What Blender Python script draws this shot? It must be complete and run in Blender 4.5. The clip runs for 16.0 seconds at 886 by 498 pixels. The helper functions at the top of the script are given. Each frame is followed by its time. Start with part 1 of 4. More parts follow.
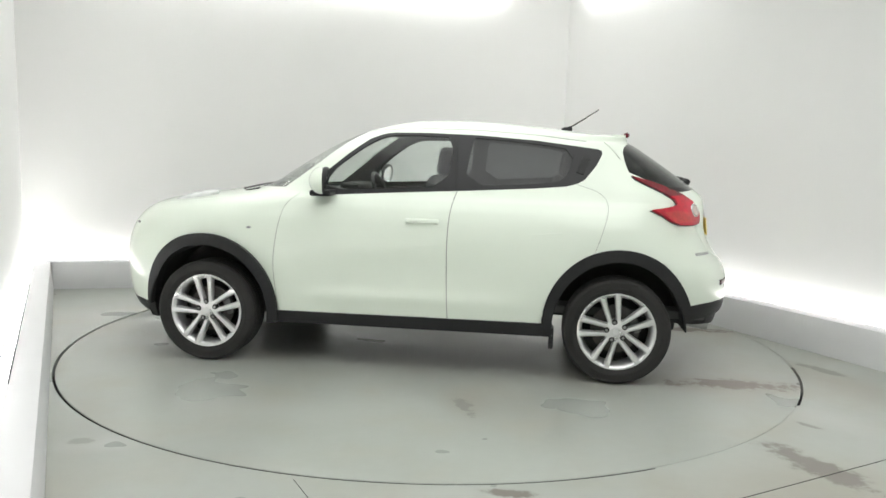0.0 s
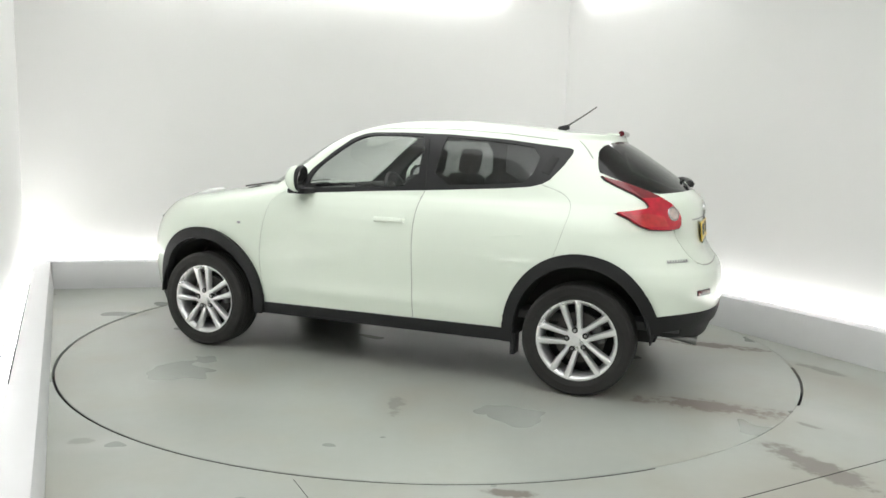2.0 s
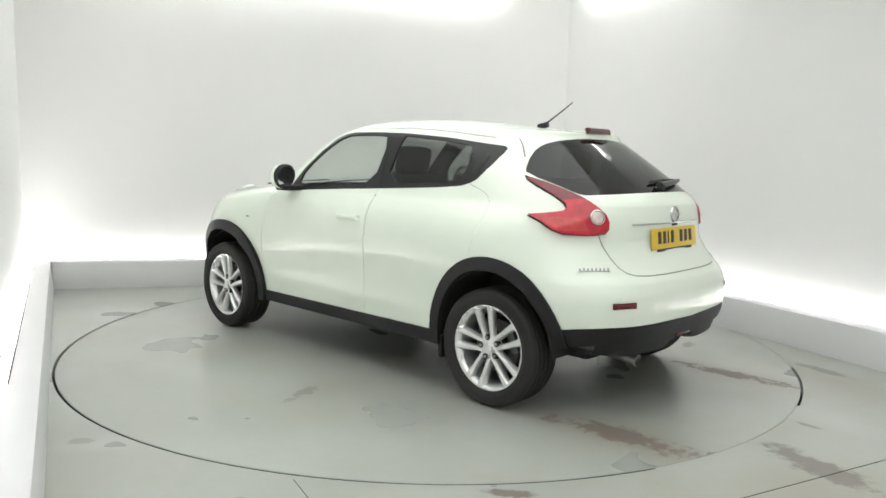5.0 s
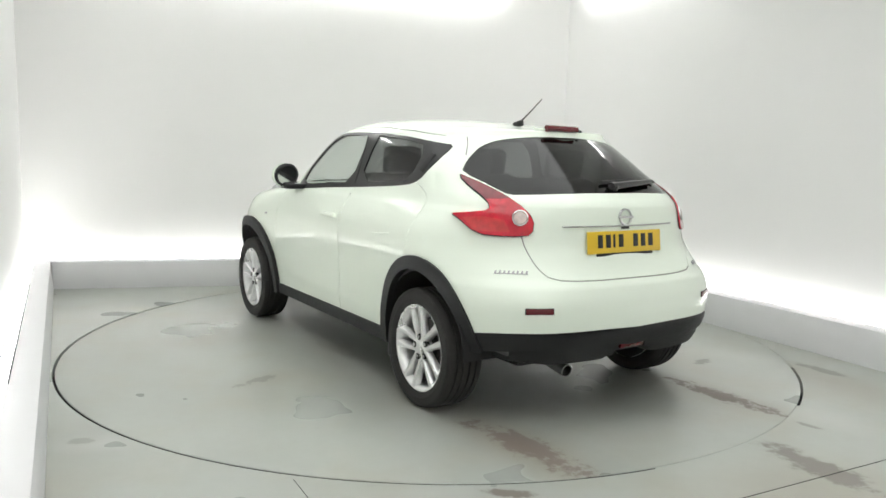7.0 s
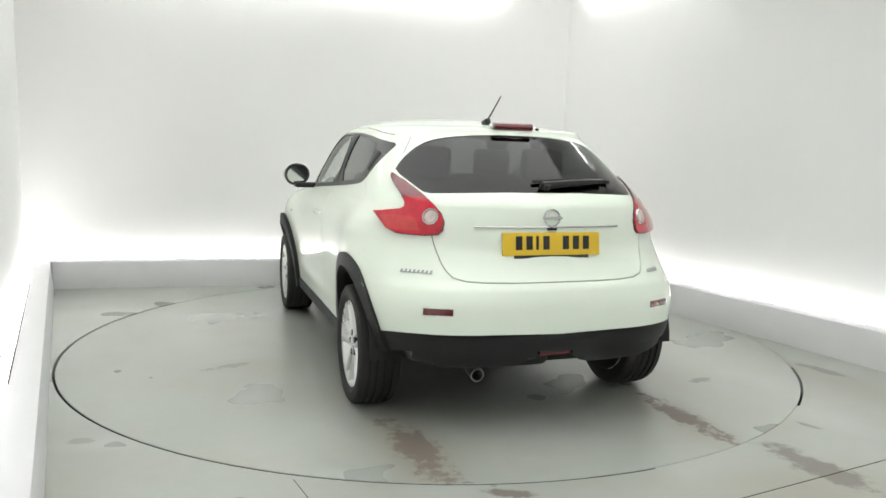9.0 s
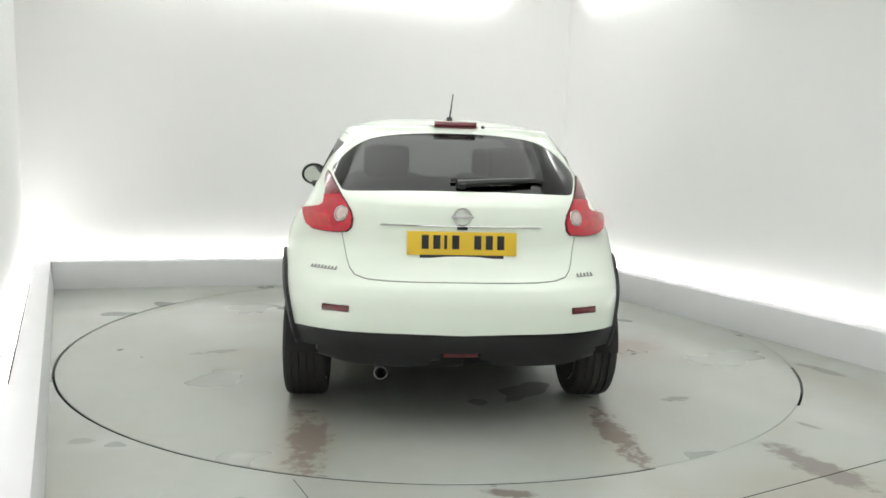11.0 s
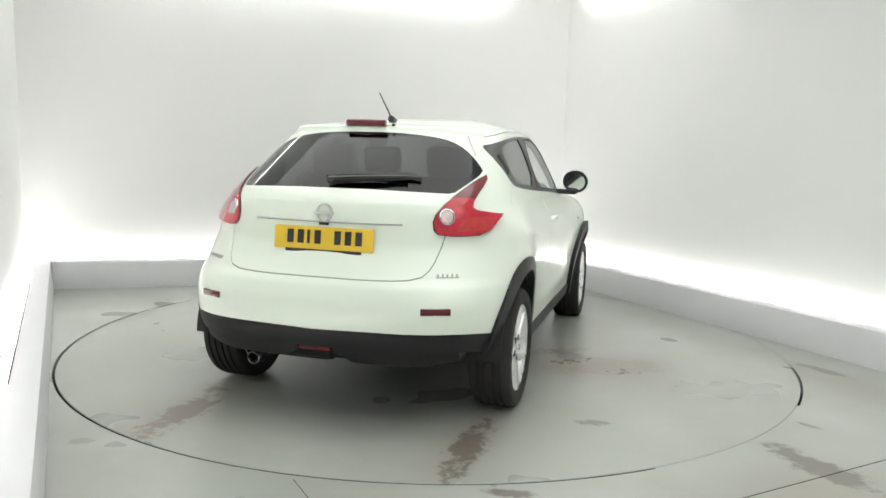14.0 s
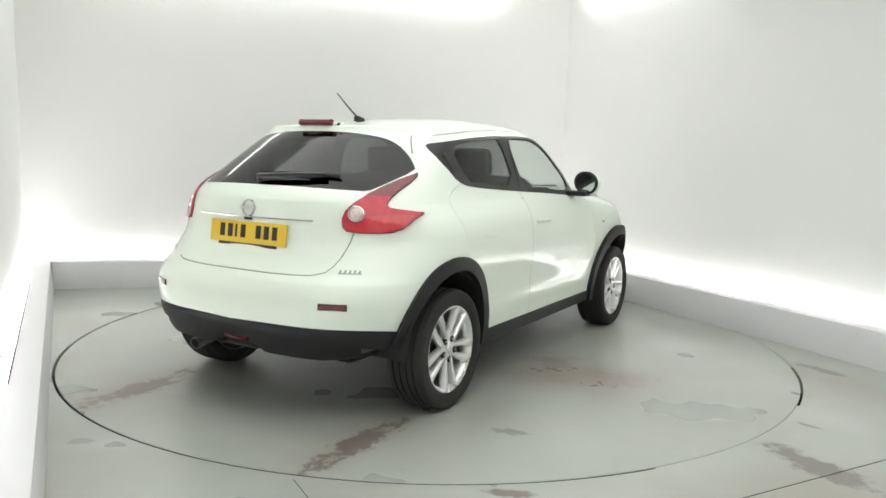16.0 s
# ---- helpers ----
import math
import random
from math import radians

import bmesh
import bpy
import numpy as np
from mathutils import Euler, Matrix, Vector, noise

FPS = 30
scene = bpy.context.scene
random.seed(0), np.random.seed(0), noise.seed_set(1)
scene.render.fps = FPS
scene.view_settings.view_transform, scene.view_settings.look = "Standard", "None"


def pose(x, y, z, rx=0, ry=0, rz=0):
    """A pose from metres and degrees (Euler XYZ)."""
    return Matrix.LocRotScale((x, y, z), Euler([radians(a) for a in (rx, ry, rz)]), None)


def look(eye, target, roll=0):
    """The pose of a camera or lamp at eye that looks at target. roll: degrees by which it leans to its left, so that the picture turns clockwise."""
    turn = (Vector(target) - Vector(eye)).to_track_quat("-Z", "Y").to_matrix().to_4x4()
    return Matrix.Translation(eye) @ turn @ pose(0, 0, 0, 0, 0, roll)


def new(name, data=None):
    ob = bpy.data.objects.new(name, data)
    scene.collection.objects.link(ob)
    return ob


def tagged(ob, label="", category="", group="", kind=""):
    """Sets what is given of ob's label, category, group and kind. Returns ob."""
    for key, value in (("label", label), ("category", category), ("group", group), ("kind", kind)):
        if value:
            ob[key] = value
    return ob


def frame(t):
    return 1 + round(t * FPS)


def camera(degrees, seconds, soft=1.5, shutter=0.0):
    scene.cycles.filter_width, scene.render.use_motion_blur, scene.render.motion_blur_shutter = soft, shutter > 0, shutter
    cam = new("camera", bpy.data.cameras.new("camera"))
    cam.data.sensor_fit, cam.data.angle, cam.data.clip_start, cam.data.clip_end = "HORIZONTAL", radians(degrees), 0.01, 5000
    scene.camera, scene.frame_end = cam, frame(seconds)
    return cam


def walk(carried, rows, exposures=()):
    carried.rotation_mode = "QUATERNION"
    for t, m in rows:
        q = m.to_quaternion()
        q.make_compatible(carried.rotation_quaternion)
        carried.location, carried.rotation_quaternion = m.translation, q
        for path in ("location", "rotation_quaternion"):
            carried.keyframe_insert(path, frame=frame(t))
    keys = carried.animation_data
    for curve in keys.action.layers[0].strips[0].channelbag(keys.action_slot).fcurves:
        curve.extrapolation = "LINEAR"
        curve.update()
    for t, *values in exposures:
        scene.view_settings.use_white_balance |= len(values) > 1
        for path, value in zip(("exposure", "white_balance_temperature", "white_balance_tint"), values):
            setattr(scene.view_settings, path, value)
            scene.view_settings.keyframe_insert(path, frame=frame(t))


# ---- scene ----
# camera: fixed on a bracket near one corner of the photo booth
EYE = (0.0, -5.374, 1.330)
YAW, TILT, LEAN = radians(0.737), radians(7.119), 1.528
AIM = (EYE[0] + 10 * math.sin(YAW) * math.cos(TILT), EYE[1] + 10 * math.cos(YAW) * math.cos(TILT), EYE[2] - 10 * math.sin(TILT))
cam = camera(60.74, 16.0, soft=1.6)
walk(cam, [(0.0, look(EYE, AIM, LEAN)), (16.0, look(EYE, AIM, LEAN))], exposures=((0.0, 0.0), (16.0, 0.0)))

# light: white booth lit by ceiling panels and by strips hidden in the plinths
PANEL_LIGHT, COVE_LIGHT, STRIP_LIGHT = 1.50, 20.0, 31.0
world = bpy.data.worlds.new("world")
scene.world = world
world.use_nodes = True
world.node_tree.nodes["Background"].inputs[0].default_value = (0.6, 0.62, 0.65, 1)
world.node_tree.nodes["Background"].inputs[1].default_value = 0.02


# ---------- materials ----------
def nodes_of(mat):
    mat.use_nodes = True
    return mat.node_tree.nodes, mat.node_tree.links, mat.node_tree.nodes["Principled BSDF"]


def surface(name, colour, rough=0.5, metal=0.0, vary=0.06, scale=6.0, fine=120.0, bump=0.05, coat=0.0, spec=0.5, rough_vary=0.1):
    """A plain surface with variation at two scales in colour and gloss, and a fine relief."""
    mat = bpy.data.materials.new(name)
    n, l, b = nodes_of(mat)
    co = n.new("ShaderNodeTexCoord")
    big, small = n.new("ShaderNodeTexNoise"), n.new("ShaderNodeTexNoise")
    big.inputs["Scale"].default_value, small.inputs["Scale"].default_value = scale, fine
    big.inputs["Detail"].default_value = 5
    for t in (big, small):
        l.new(co.outputs["Object"], t.inputs["Vector"])
    mix = n.new("ShaderNodeMix")
    mix.data_type = "RGBA"
    mix.inputs[6].default_value = (*[c * (1 - vary) for c in colour], 1)
    mix.inputs[7].default_value = (*[min(1, c * (1 + vary)) for c in colour], 1)
    l.new(big.outputs[0], mix.inputs[0])
    l.new(mix.outputs[2], b.inputs["Base Color"])
    rr = n.new("ShaderNodeMapRange")
    rr.inputs[3].default_value, rr.inputs[4].default_value = max(0.02, rough * (1 - rough_vary)), min(1, rough * (1 + rough_vary))
    l.new(big.outputs[0], rr.inputs[0])
    l.new(rr.outputs[0], b.inputs["Roughness"])
    b.inputs["Metallic"].default_value = metal
    b.inputs["Specular IOR Level"].default_value = spec
    b.inputs["Coat Weight"].default_value = coat
    b.inputs["Coat Roughness"].default_value = 0.04
    if bump:
        bp = n.new("ShaderNodeBump")
        bp.inputs["Strength"].default_value = bump
        bp.inputs["Distance"].default_value = 0.002
        l.new(small.outputs[0], bp.inputs["Height"])
        l.new(bp.outputs[0], b.inputs["Normal"])
    return mat


def glass(name, tint, gloss=0.02):
    """Thin automotive glass: tinted see-through sheet with a gloss that grows at low angles."""
    mat = bpy.data.materials.new(name)
    n, l, b = nodes_of(mat)
    n.remove(b)
    tr, gl, mx, lw = (n.new("ShaderNode" + k) for k in ("BsdfTransparent", "BsdfGlossy", "MixShader", "LayerWeight"))
    tr.inputs[0].default_value = (*tint, 1)
    gl.inputs["Roughness"].default_value = gloss
    lw.inputs[0].default_value = 0.5
    pw, ad = n.new("ShaderNodeMath"), n.new("ShaderNodeMath")
    pw.operation, pw.inputs[1].default_value = "POWER", 5.0
    ad.operation, ad.inputs[1].default_value, ad.inputs[2].default_value = "MULTIPLY_ADD", 0.93, 0.055
    l.new(lw.outputs["Facing"], pw.inputs[0])
    l.new(pw.outputs[0], ad.inputs[0])
    l.new(ad.outputs[0], mx.inputs[0])
    l.new(tr.outputs[0], mx.inputs[1])
    l.new(gl.outputs[0], mx.inputs[2])
    l.new(mx.outputs[0], n["Material Output"].inputs[0])
    return mat


def glow(name, colour, strength):
    mat = bpy.data.materials.new(name)
    n, l, b = nodes_of(mat)
    b.inputs["Base Color"].default_value = (0.8, 0.8, 0.8, 1)
    b.inputs["Emission Color"].default_value = (*colour, 1)
    b.inputs["Emission Strength"].default_value = strength
    return mat


def floor_paint(name, stains, smears, colour=(0.395, 0.42, 0.385), breakup=1.7):
    """Grey floor paint, half gloss, with wheel dirt and damp stains, and soft smears of dirt, pale tone and painted
    shade, at given places: (x, y, half length, half width, degrees, colour, weight).
    """
    mat = bpy.data.materials.new(name)
    n, l, b = nodes_of(mat)
    co = n.new("ShaderNodeTexCoord")

    def noise_tex(scale, detail=6, rough=0.6):
        t = n.new("ShaderNodeTexNoise")
        t.inputs["Scale"].default_value, t.inputs["Detail"].default_value, t.inputs["Roughness"].default_value = scale, detail, rough
        l.new(co.outputs["Object"], t.inputs["Vector"])
        return t.outputs[0]

    def ramp(src, lo, hi, a=0.0, z=1.0):
        m = n.new("ShaderNodeMapRange")
        m.interpolation_type = "SMOOTHSTEP"
        for i, v in enumerate((lo, hi, a, z)):
            m.inputs[i + 1].default_value = v
        l.new(src, m.inputs[0])
        return m.outputs[0]

    def math_node(op, a, c):
        m = n.new("ShaderNodeMath")
        m.operation = op
        for i, v in enumerate((a, c)):
            if isinstance(v, float):
                m.inputs[i].default_value = v
            else:
                l.new(v, m.inputs[i])
        return m.outputs[0]

    def blend(fac, a, c):
        m = n.new("ShaderNodeMix")
        m.data_type = "RGBA"
        l.new(fac, m.inputs[0])
        for i, v in ((6, a), (7, c)):
            if isinstance(v, tuple):
                m.inputs[i].default_value = (*v, 1)
            else:
                l.new(v, m.inputs[i])
        return m.outputs[2]

    clouds, grain, patchy, flecks, film = noise_tex(1.1, 3, 0.5), noise_tex(14, 3), noise_tex(5.5, 6, 0.6), noise_tex(17, 4, 0.65), noise_tex(2.2, 2, 0.45)
    col = blend(ramp(clouds, 0.3, 0.7), tuple(c * 0.90 for c in colour), tuple(min(1, c * 1.10) for c in colour))
    col = blend(ramp(grain, 0.2, 0.8, 0, 0.14), col, tuple(c * 0.75 for c in colour))
    # a thin dried film of dirty water, in wide uneven patches
    col = blend(ramp(film, 0.42, 0.75, 0, 0.38), col, (0.34, 0.315, 0.25))
    col = blend(ramp(film, 0.22, 0.52, 0.26, 0), col, (0.50, 0.525, 0.49))
    # soft warm dirt, pale patches and painted shade over the paint
    for x, y, hl, hw, deg, dirt_shade, weight in smears:
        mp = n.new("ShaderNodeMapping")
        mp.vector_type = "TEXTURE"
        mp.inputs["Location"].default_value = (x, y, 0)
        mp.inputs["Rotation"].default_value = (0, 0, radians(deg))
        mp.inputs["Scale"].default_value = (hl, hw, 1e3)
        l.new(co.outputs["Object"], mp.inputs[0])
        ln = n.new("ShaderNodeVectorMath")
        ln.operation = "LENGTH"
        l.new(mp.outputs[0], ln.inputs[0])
        col = blend(ramp(ln.outputs["Value"], 0.0, 1.0, weight, 0.0), col, dirt_shade)
    wet = None
    for x, y, hl, hw, deg, dirt_shade, weight in stains:
        mp = n.new("ShaderNodeMapping")
        mp.vector_type = "TEXTURE"
        mp.inputs["Location"].default_value = (x, y, 0)
        mp.inputs["Rotation"].default_value = (0, 0, radians(deg))
        mp.inputs["Scale"].default_value = (hl, hw, 1e3)
        l.new(co.outputs["Object"], mp.inputs[0])
        ln = n.new("ShaderNodeVectorMath")
        ln.operation = "LENGTH"
        l.new(mp.outputs[0], ln.inputs[0])
        fall = ramp(ln.outputs["Value"], 0.1, 1.75, 1.0, 0.0)
        uneven = math_node("ADD", math_node("MULTIPLY", math_node("SUBTRACT", patchy, 0.5), 1.5), math_node("MULTIPLY", math_node("SUBTRACT", flecks, 0.5), breakup))
        near = math_node("ADD", math_node("MULTIPLY", uneven, ramp(fall, 0.0, 0.4)), fall)
        mask = ramp(near, 0.50, 0.86, 0.0, weight)
        # a paler ring of dried dirt round the flecks
        col = blend(ramp(near, 0.25, 0.75, 0.0, weight * 0.32), col, tuple(0.5 * a + 0.5 * c for a, c in zip(dirt_shade, (0.34, 0.30, 0.25))))
        col = blend(mask, col, dirt_shade)
        wet = mask if wet is None else math_node("MAXIMUM", wet, mask)
    l.new(col, b.inputs["Base Color"])
    gloss = ramp(clouds, 0.25, 0.75, 0.26, 0.35)
    if wet is not None:
        gloss = math_node("ADD", gloss, math_node("MULTIPLY", wet, 0.15))
    l.new(gloss, b.inputs["Roughness"])
    b.inputs["Specular IOR Level"].default_value = 0.5
    bp = n.new("ShaderNodeBump")
    bp.inputs["Strength"].default_value, bp.inputs["Distance"].default_value = 0.05, 0.004
    l.new(grain, bp.inputs["Height"])
    l.new(bp.outputs[0], b.inputs["Normal"])
    return mat


WALL = surface("white wall paint", (0.80, 0.80, 0.79), 0.75, vary=0.015, scale=1.2, fine=90, bump=0.04)
PLINTH = surface("pale plinth paint", (0.72, 0.72, 0.73), 0.55, vary=0.04, scale=3, bump=0.06)
CEIL = surface("ceiling paint", (0.8, 0.8, 0.79), 0.8, vary=0.02, scale=1)
PIT = surface("dark pit", (0.02, 0.02, 0.02), 0.8)
LAMP_PANEL = glow("stretched light ceiling", (0.985, 1.0, 0.985), PANEL_LIGHT)
LAMP_COVE = glow("cove lamp diffuser", (0.99, 1.0, 0.98), COVE_LIGHT)
LAMP_STRIP = glow("strip lamp", (1.0, 0.99, 0.97), STRIP_LIGHT)
LAMP_FRAME = surface("white enamel", (0.75, 0.75, 0.75), 0.4)
PAINT = surface("off-white car paint", (0.80, 0.87, 0.765), 0.42, vary=0.012, scale=3, fine=900, bump=0.0, coat=0.8, spec=0.2)
CLAD = surface("textured black plastic", (0.014, 0.014, 0.015), 0.52, vary=0.2, scale=9, fine=400, bump=0.3, spec=0.34)
TRIM = surface("gloss black trim", (0.012, 0.012, 0.013), 0.30, bump=0, spec=0.4)
SEAL = surface("black rubber seal", (0.02, 0.02, 0.02), 0.7)
SEAM = surface("shaded seam", (0.27, 0.28, 0.25), 0.7)
RUBBER = surface("tyre rubber", (0.027, 0.026, 0.025), 0.74, vary=0.3, scale=11, fine=200, bump=0.4, spec=0.3)
ALLOY = surface("silver alloy", (0.78, 0.78, 0.78), 0.28, metal=0.75, vary=0.05, fine=300, bump=0.03)
ALLOY_DARK = surface("shaded alloy barrel", (0.16, 0.16, 0.16), 0.45, metal=0.8)
DISC = surface("worn brake iron", (0.10, 0.095, 0.09), 0.5, metal=0.7, vary=0.3, scale=30)
STEEL = surface("brushed steel", (0.42, 0.42, 0.42), 0.3, metal=1.0, vary=0.1)
CHROME = surface("chrome", (0.62, 0.62, 0.62), 0.1, metal=1.0, bump=0)
UNDER = surface("underbody black", (0.012, 0.012, 0.012), 0.8, vary=0.2)
FABRIC = surface("charcoal seat fabric", (0.03, 0.03, 0.032), 0.9, vary=0.2, fine=500, bump=0.4)
DASH = surface("dark grey dashboard plastic", (0.03, 0.03, 0.03), 0.6, vary=0.1, bump=0.2)
LINING = surface("grey cabin lining", (0.10, 0.10, 0.10), 0.9)
GLASS = glass("tinted side glass", (0.82, 0.86, 0.84))
PRIVACY = glass("privacy glass", (0.26, 0.27, 0.27))
REAR_PANE = glass("dark rear glass", (0.13, 0.135, 0.135), 0.06)
SCREEN = glass("windscreen glass", (0.90, 0.93, 0.91))
PANE_BACK = bpy.data.materials.new("pane inner face")
pn, pl, pb = nodes_of(PANE_BACK)
pn.remove(pb)
pl.new(pn.new("ShaderNodeBsdfTransparent").outputs[0], pn["Material Output"].inputs[0])
CLEAR = glass("clear lamp lens", (0.9, 0.9, 0.9), 0.05)
LAMP_COVER = surface("clear lamp cover", (0.78, 0.79, 0.78), 0.08, vary=0.25, scale=14, coat=1.0)
PLATE = surface("yellow plate", (0.72, 0.48, 0.03), 0.35, vary=0.05, bump=0)
INK = surface("black ink", (0.015, 0.015, 0.015), 0.4, bump=0)
BADGE_GREY = surface("grey badge metal", (0.35, 0.36, 0.36), 0.3, metal=0.6, bump=0)


def lens_red(name, colour):
    mat = surface(name, colour, 0.12, vary=0.5, scale=26, fine=120, bump=0.25, coat=0.6)
    return mat


RED = lens_red("red lamp lens", (0.50, 0.008, 0.026))
AMBER = lens_red("amber red lens", (0.52, 0.030, 0.036))
RED_ARM = lens_red("deep red lens", (0.17, 0.006, 0.014))
RED_DARK = lens_red("dark red lens", (0.12, 0.006, 0.012))
PALE = surface("pale lamp lens", (0.62, 0.50, 0.46), 0.1, vary=0.6, scale=45, coat=1.0)


# ---------- mesh helpers ----------
def mesh_object(name, bm, materials, parent=None, smooth=True):
    me = bpy.data.meshes.new(name)
    bm.to_mesh(me)
    bm.free()
    for m in materials if isinstance(materials, (list, tuple)) else [materials]:
        me.materials.append(m)
    for p in me.polygons:
        p.use_smooth = smooth
    ob = new(name, me)
    ob.parent = parent
    return ob


def part(name, bm, material, parent, label="", smooth=True, sharp=35):
    ob = mesh_object(name, bm, material, parent, smooth)
    if smooth and sharp:
        ob.data.set_sharp_from_angle(angle=radians(sharp))
    return tagged(ob, label) if label else ob


def box(bm, size, m=None, bevel=0.0, seg=2):
    """A box with rounded edges into bm, at the pose m."""
    t = bmesh.new()
    bmesh.ops.create_cube(t, size=1, matrix=Matrix.Diagonal((*size, 1)))
    if bevel:
        bmesh.ops.bevel(t, geom=t.edges[:], offset=bevel, segments=seg, affect="EDGES", profile=0.6)
    if m is not None:
        t.transform(m)
    me = bpy.data.meshes.new("tmp")
    t.to_mesh(me)
    t.free()
    bm.from_mesh(me)
    bpy.data.meshes.remove(me)
    return bm


def lathe(bm, profile, axis="Y", n=48, m=None, closed=False):
    """Spin (radius, along) points round an axis."""
    t = bmesh.new()
    rings = []
    for r, a in profile:
        ring = []
        for i in range(n):
            c, s = math.cos(2 * math.pi * i / n), math.sin(2 * math.pi * i / n)
            p = (r * c, a, r * s) if axis == "Y" else ((r * c, r * s, a) if axis == "Z" else (a, r * c, r * s))
            ring.append(t.verts.new(p))
        rings.append(ring)
    pairs = list(zip(rings, rings[1:])) + ([(rings[-1], rings[0])] if closed else [])
    for a, b in pairs:
        for i in range(n):
            t.faces.new((a[i], a[(i + 1) % n], b[(i + 1) % n], b[i]))
    if not closed:
        for ring in (rings[0], rings[-1]):
            if (ring[0].co - ring[n // 2].co).length > 1e-4:
                t.faces.new(ring)
    bmesh.ops.remove_doubles(t, verts=t.verts[:], dist=1e-6)
    bmesh.ops.recalc_face_normals(t, faces=t.faces[:])
    if m is not None:
        t.transform(m)
    me = bpy.data.meshes.new("tmp")
    t.to_mesh(me)
    t.free()
    bm.from_mesh(me)
    bpy.data.meshes.remove(me)
    return bm


def prism(bm, outline, lo, hi, m=None, bevel=0.0):
    """A flat outline (x, y) pulled from lo to hi in z."""
    t = bmesh.new()
    a = [t.verts.new((x, y, lo)) for x, y in outline]
    b = [t.verts.new((x, y, hi)) for x, y in outline]
    k = len(a)
    t.faces.new(a[::-1])
    t.faces.new(b)
    for i in range(k):
        t.faces.new((a[i], a[(i + 1) % k], b[(i + 1) % k], b[i]))
    bmesh.ops.recalc_face_normals(t, faces=t.faces[:])
    if bevel:
        bmesh.ops.bevel(t, geom=t.edges[:], offset=bevel, segments=2, affect="EDGES", profile=0.6)
    if m is not None:
        t.transform(m)
    me = bpy.data.meshes.new("tmp")
    t.to_mesh(me)
    t.free()
    bm.from_mesh(me)
    bpy.data.meshes.remove(me)
    return bm


def tube(bm, points, radius, n=8, taper=1.0):
    """A round bar along points."""
    t = bmesh.new()
    pts = [Vector(p) for p in points]
    rings = []
    for i, p in enumerate(pts):
        d = (pts[min(i + 1, len(pts) - 1)] - pts[max(i - 1, 0)]).normalized()
        q = d.to_track_quat("Z", "Y").to_matrix()
        r = radius * (1 + (taper - 1) * i / max(1, len(pts) - 1))
        rings.append([t.verts.new(p + q @ Vector((r * math.cos(2 * math.pi * k / n), r * math.sin(2 * math.pi * k / n), 0))) for k in range(n)])
    for a, b in zip(rings, rings[1:]):
        for k in range(n):
            t.faces.new((a[k], a[(k + 1) % n], b[(k + 1) % n], b[k]))
    t.faces.new(rings[0][::-1])
    t.faces.new(rings[-1])
    bmesh.ops.recalc_face_normals(t, faces=t.faces[:])
    me = bpy.data.meshes.new("tmp")
    t.to_mesh(me)
    t.free()
    bm.from_mesh(me)
    bpy.data.meshes.remove(me)
    return bm


def blob(bm, centre, radii, seg=20, rings=12):
    bmesh.ops.create_uvsphere(bm, u_segments=seg, v_segments=rings, radius=1, matrix=Matrix.Translation(centre) @ Matrix.Diagonal((*radii, 1)))
    return bm


# ---------- the booth ----------
ALONG = Vector((0.440, -0.898, 0)).normalized()          # the two long walls
ACROSS = Vector((0.968, 0.250, 0)).normalized()          # the end wall
NEAR_DIR = Vector((0.898, 0.440, 0)).normalized()
CORNER_A, CORNER_K = Vector((-3.50, 1.552, 0)), Vector((1.287, 2.786, 0))
NEAR_A, NEAR_K = CORNER_A + ALONG * 8.9, CORNER_K + ALONG * 7.8
DEEP, PLINTH_TOP, ROOM_TOP, R_TABLE = 0.24, 0.255, 3.12, 2.436


def meet(p, d, q, e):
    """Where two lines of the plan meet."""
    k = d.x * e.y - d.y * e.x
    return p + d * (((q.x - p.x) * e.y - (q.y - p.y) * e.x) / k)


def outward(d, inside):
    nrm = Vector((-d.y, d.x, 0))
    return nrm if nrm.dot(inside) < 0 else -nrm


OUT_L, OUT_R, OUT_B = outward(ALONG, Vector((1, 0.5, 0))), outward(ALONG, Vector((-1, -0.5, 0))), outward(ACROSS, Vector((0, -1, 0)))
WALL_A = meet(CORNER_A + OUT_L * DEEP, ALONG, CORNER_A + OUT_B * DEEP, ACROSS)
WALL_K = meet(CORNER_K + OUT_R * DEEP, ALONG, CORNER_K + OUT_B * DEEP, ACROSS)
WALL_NA = meet(CORNER_A + OUT_L * DEEP, ALONG, NEAR_A, NEAR_DIR)
WALL_NK = meet(CORNER_K + OUT_R * DEEP, ALONG, NEAR_A, NEAR_DIR)


def slab(name, quad, lo, hi, mat, bevel=0.0):
    """A piece of the setting on a four-cornered plan."""
    ob = mesh_object(name, prism(bmesh.new(), [(p.x, p.y) for p in quad], lo, hi, bevel=bevel), mat, smooth=bevel > 0)
    if bevel:
        ob.data.set_sharp_from_angle(angle=radians(50))
    return tagged(ob, kind="structure")


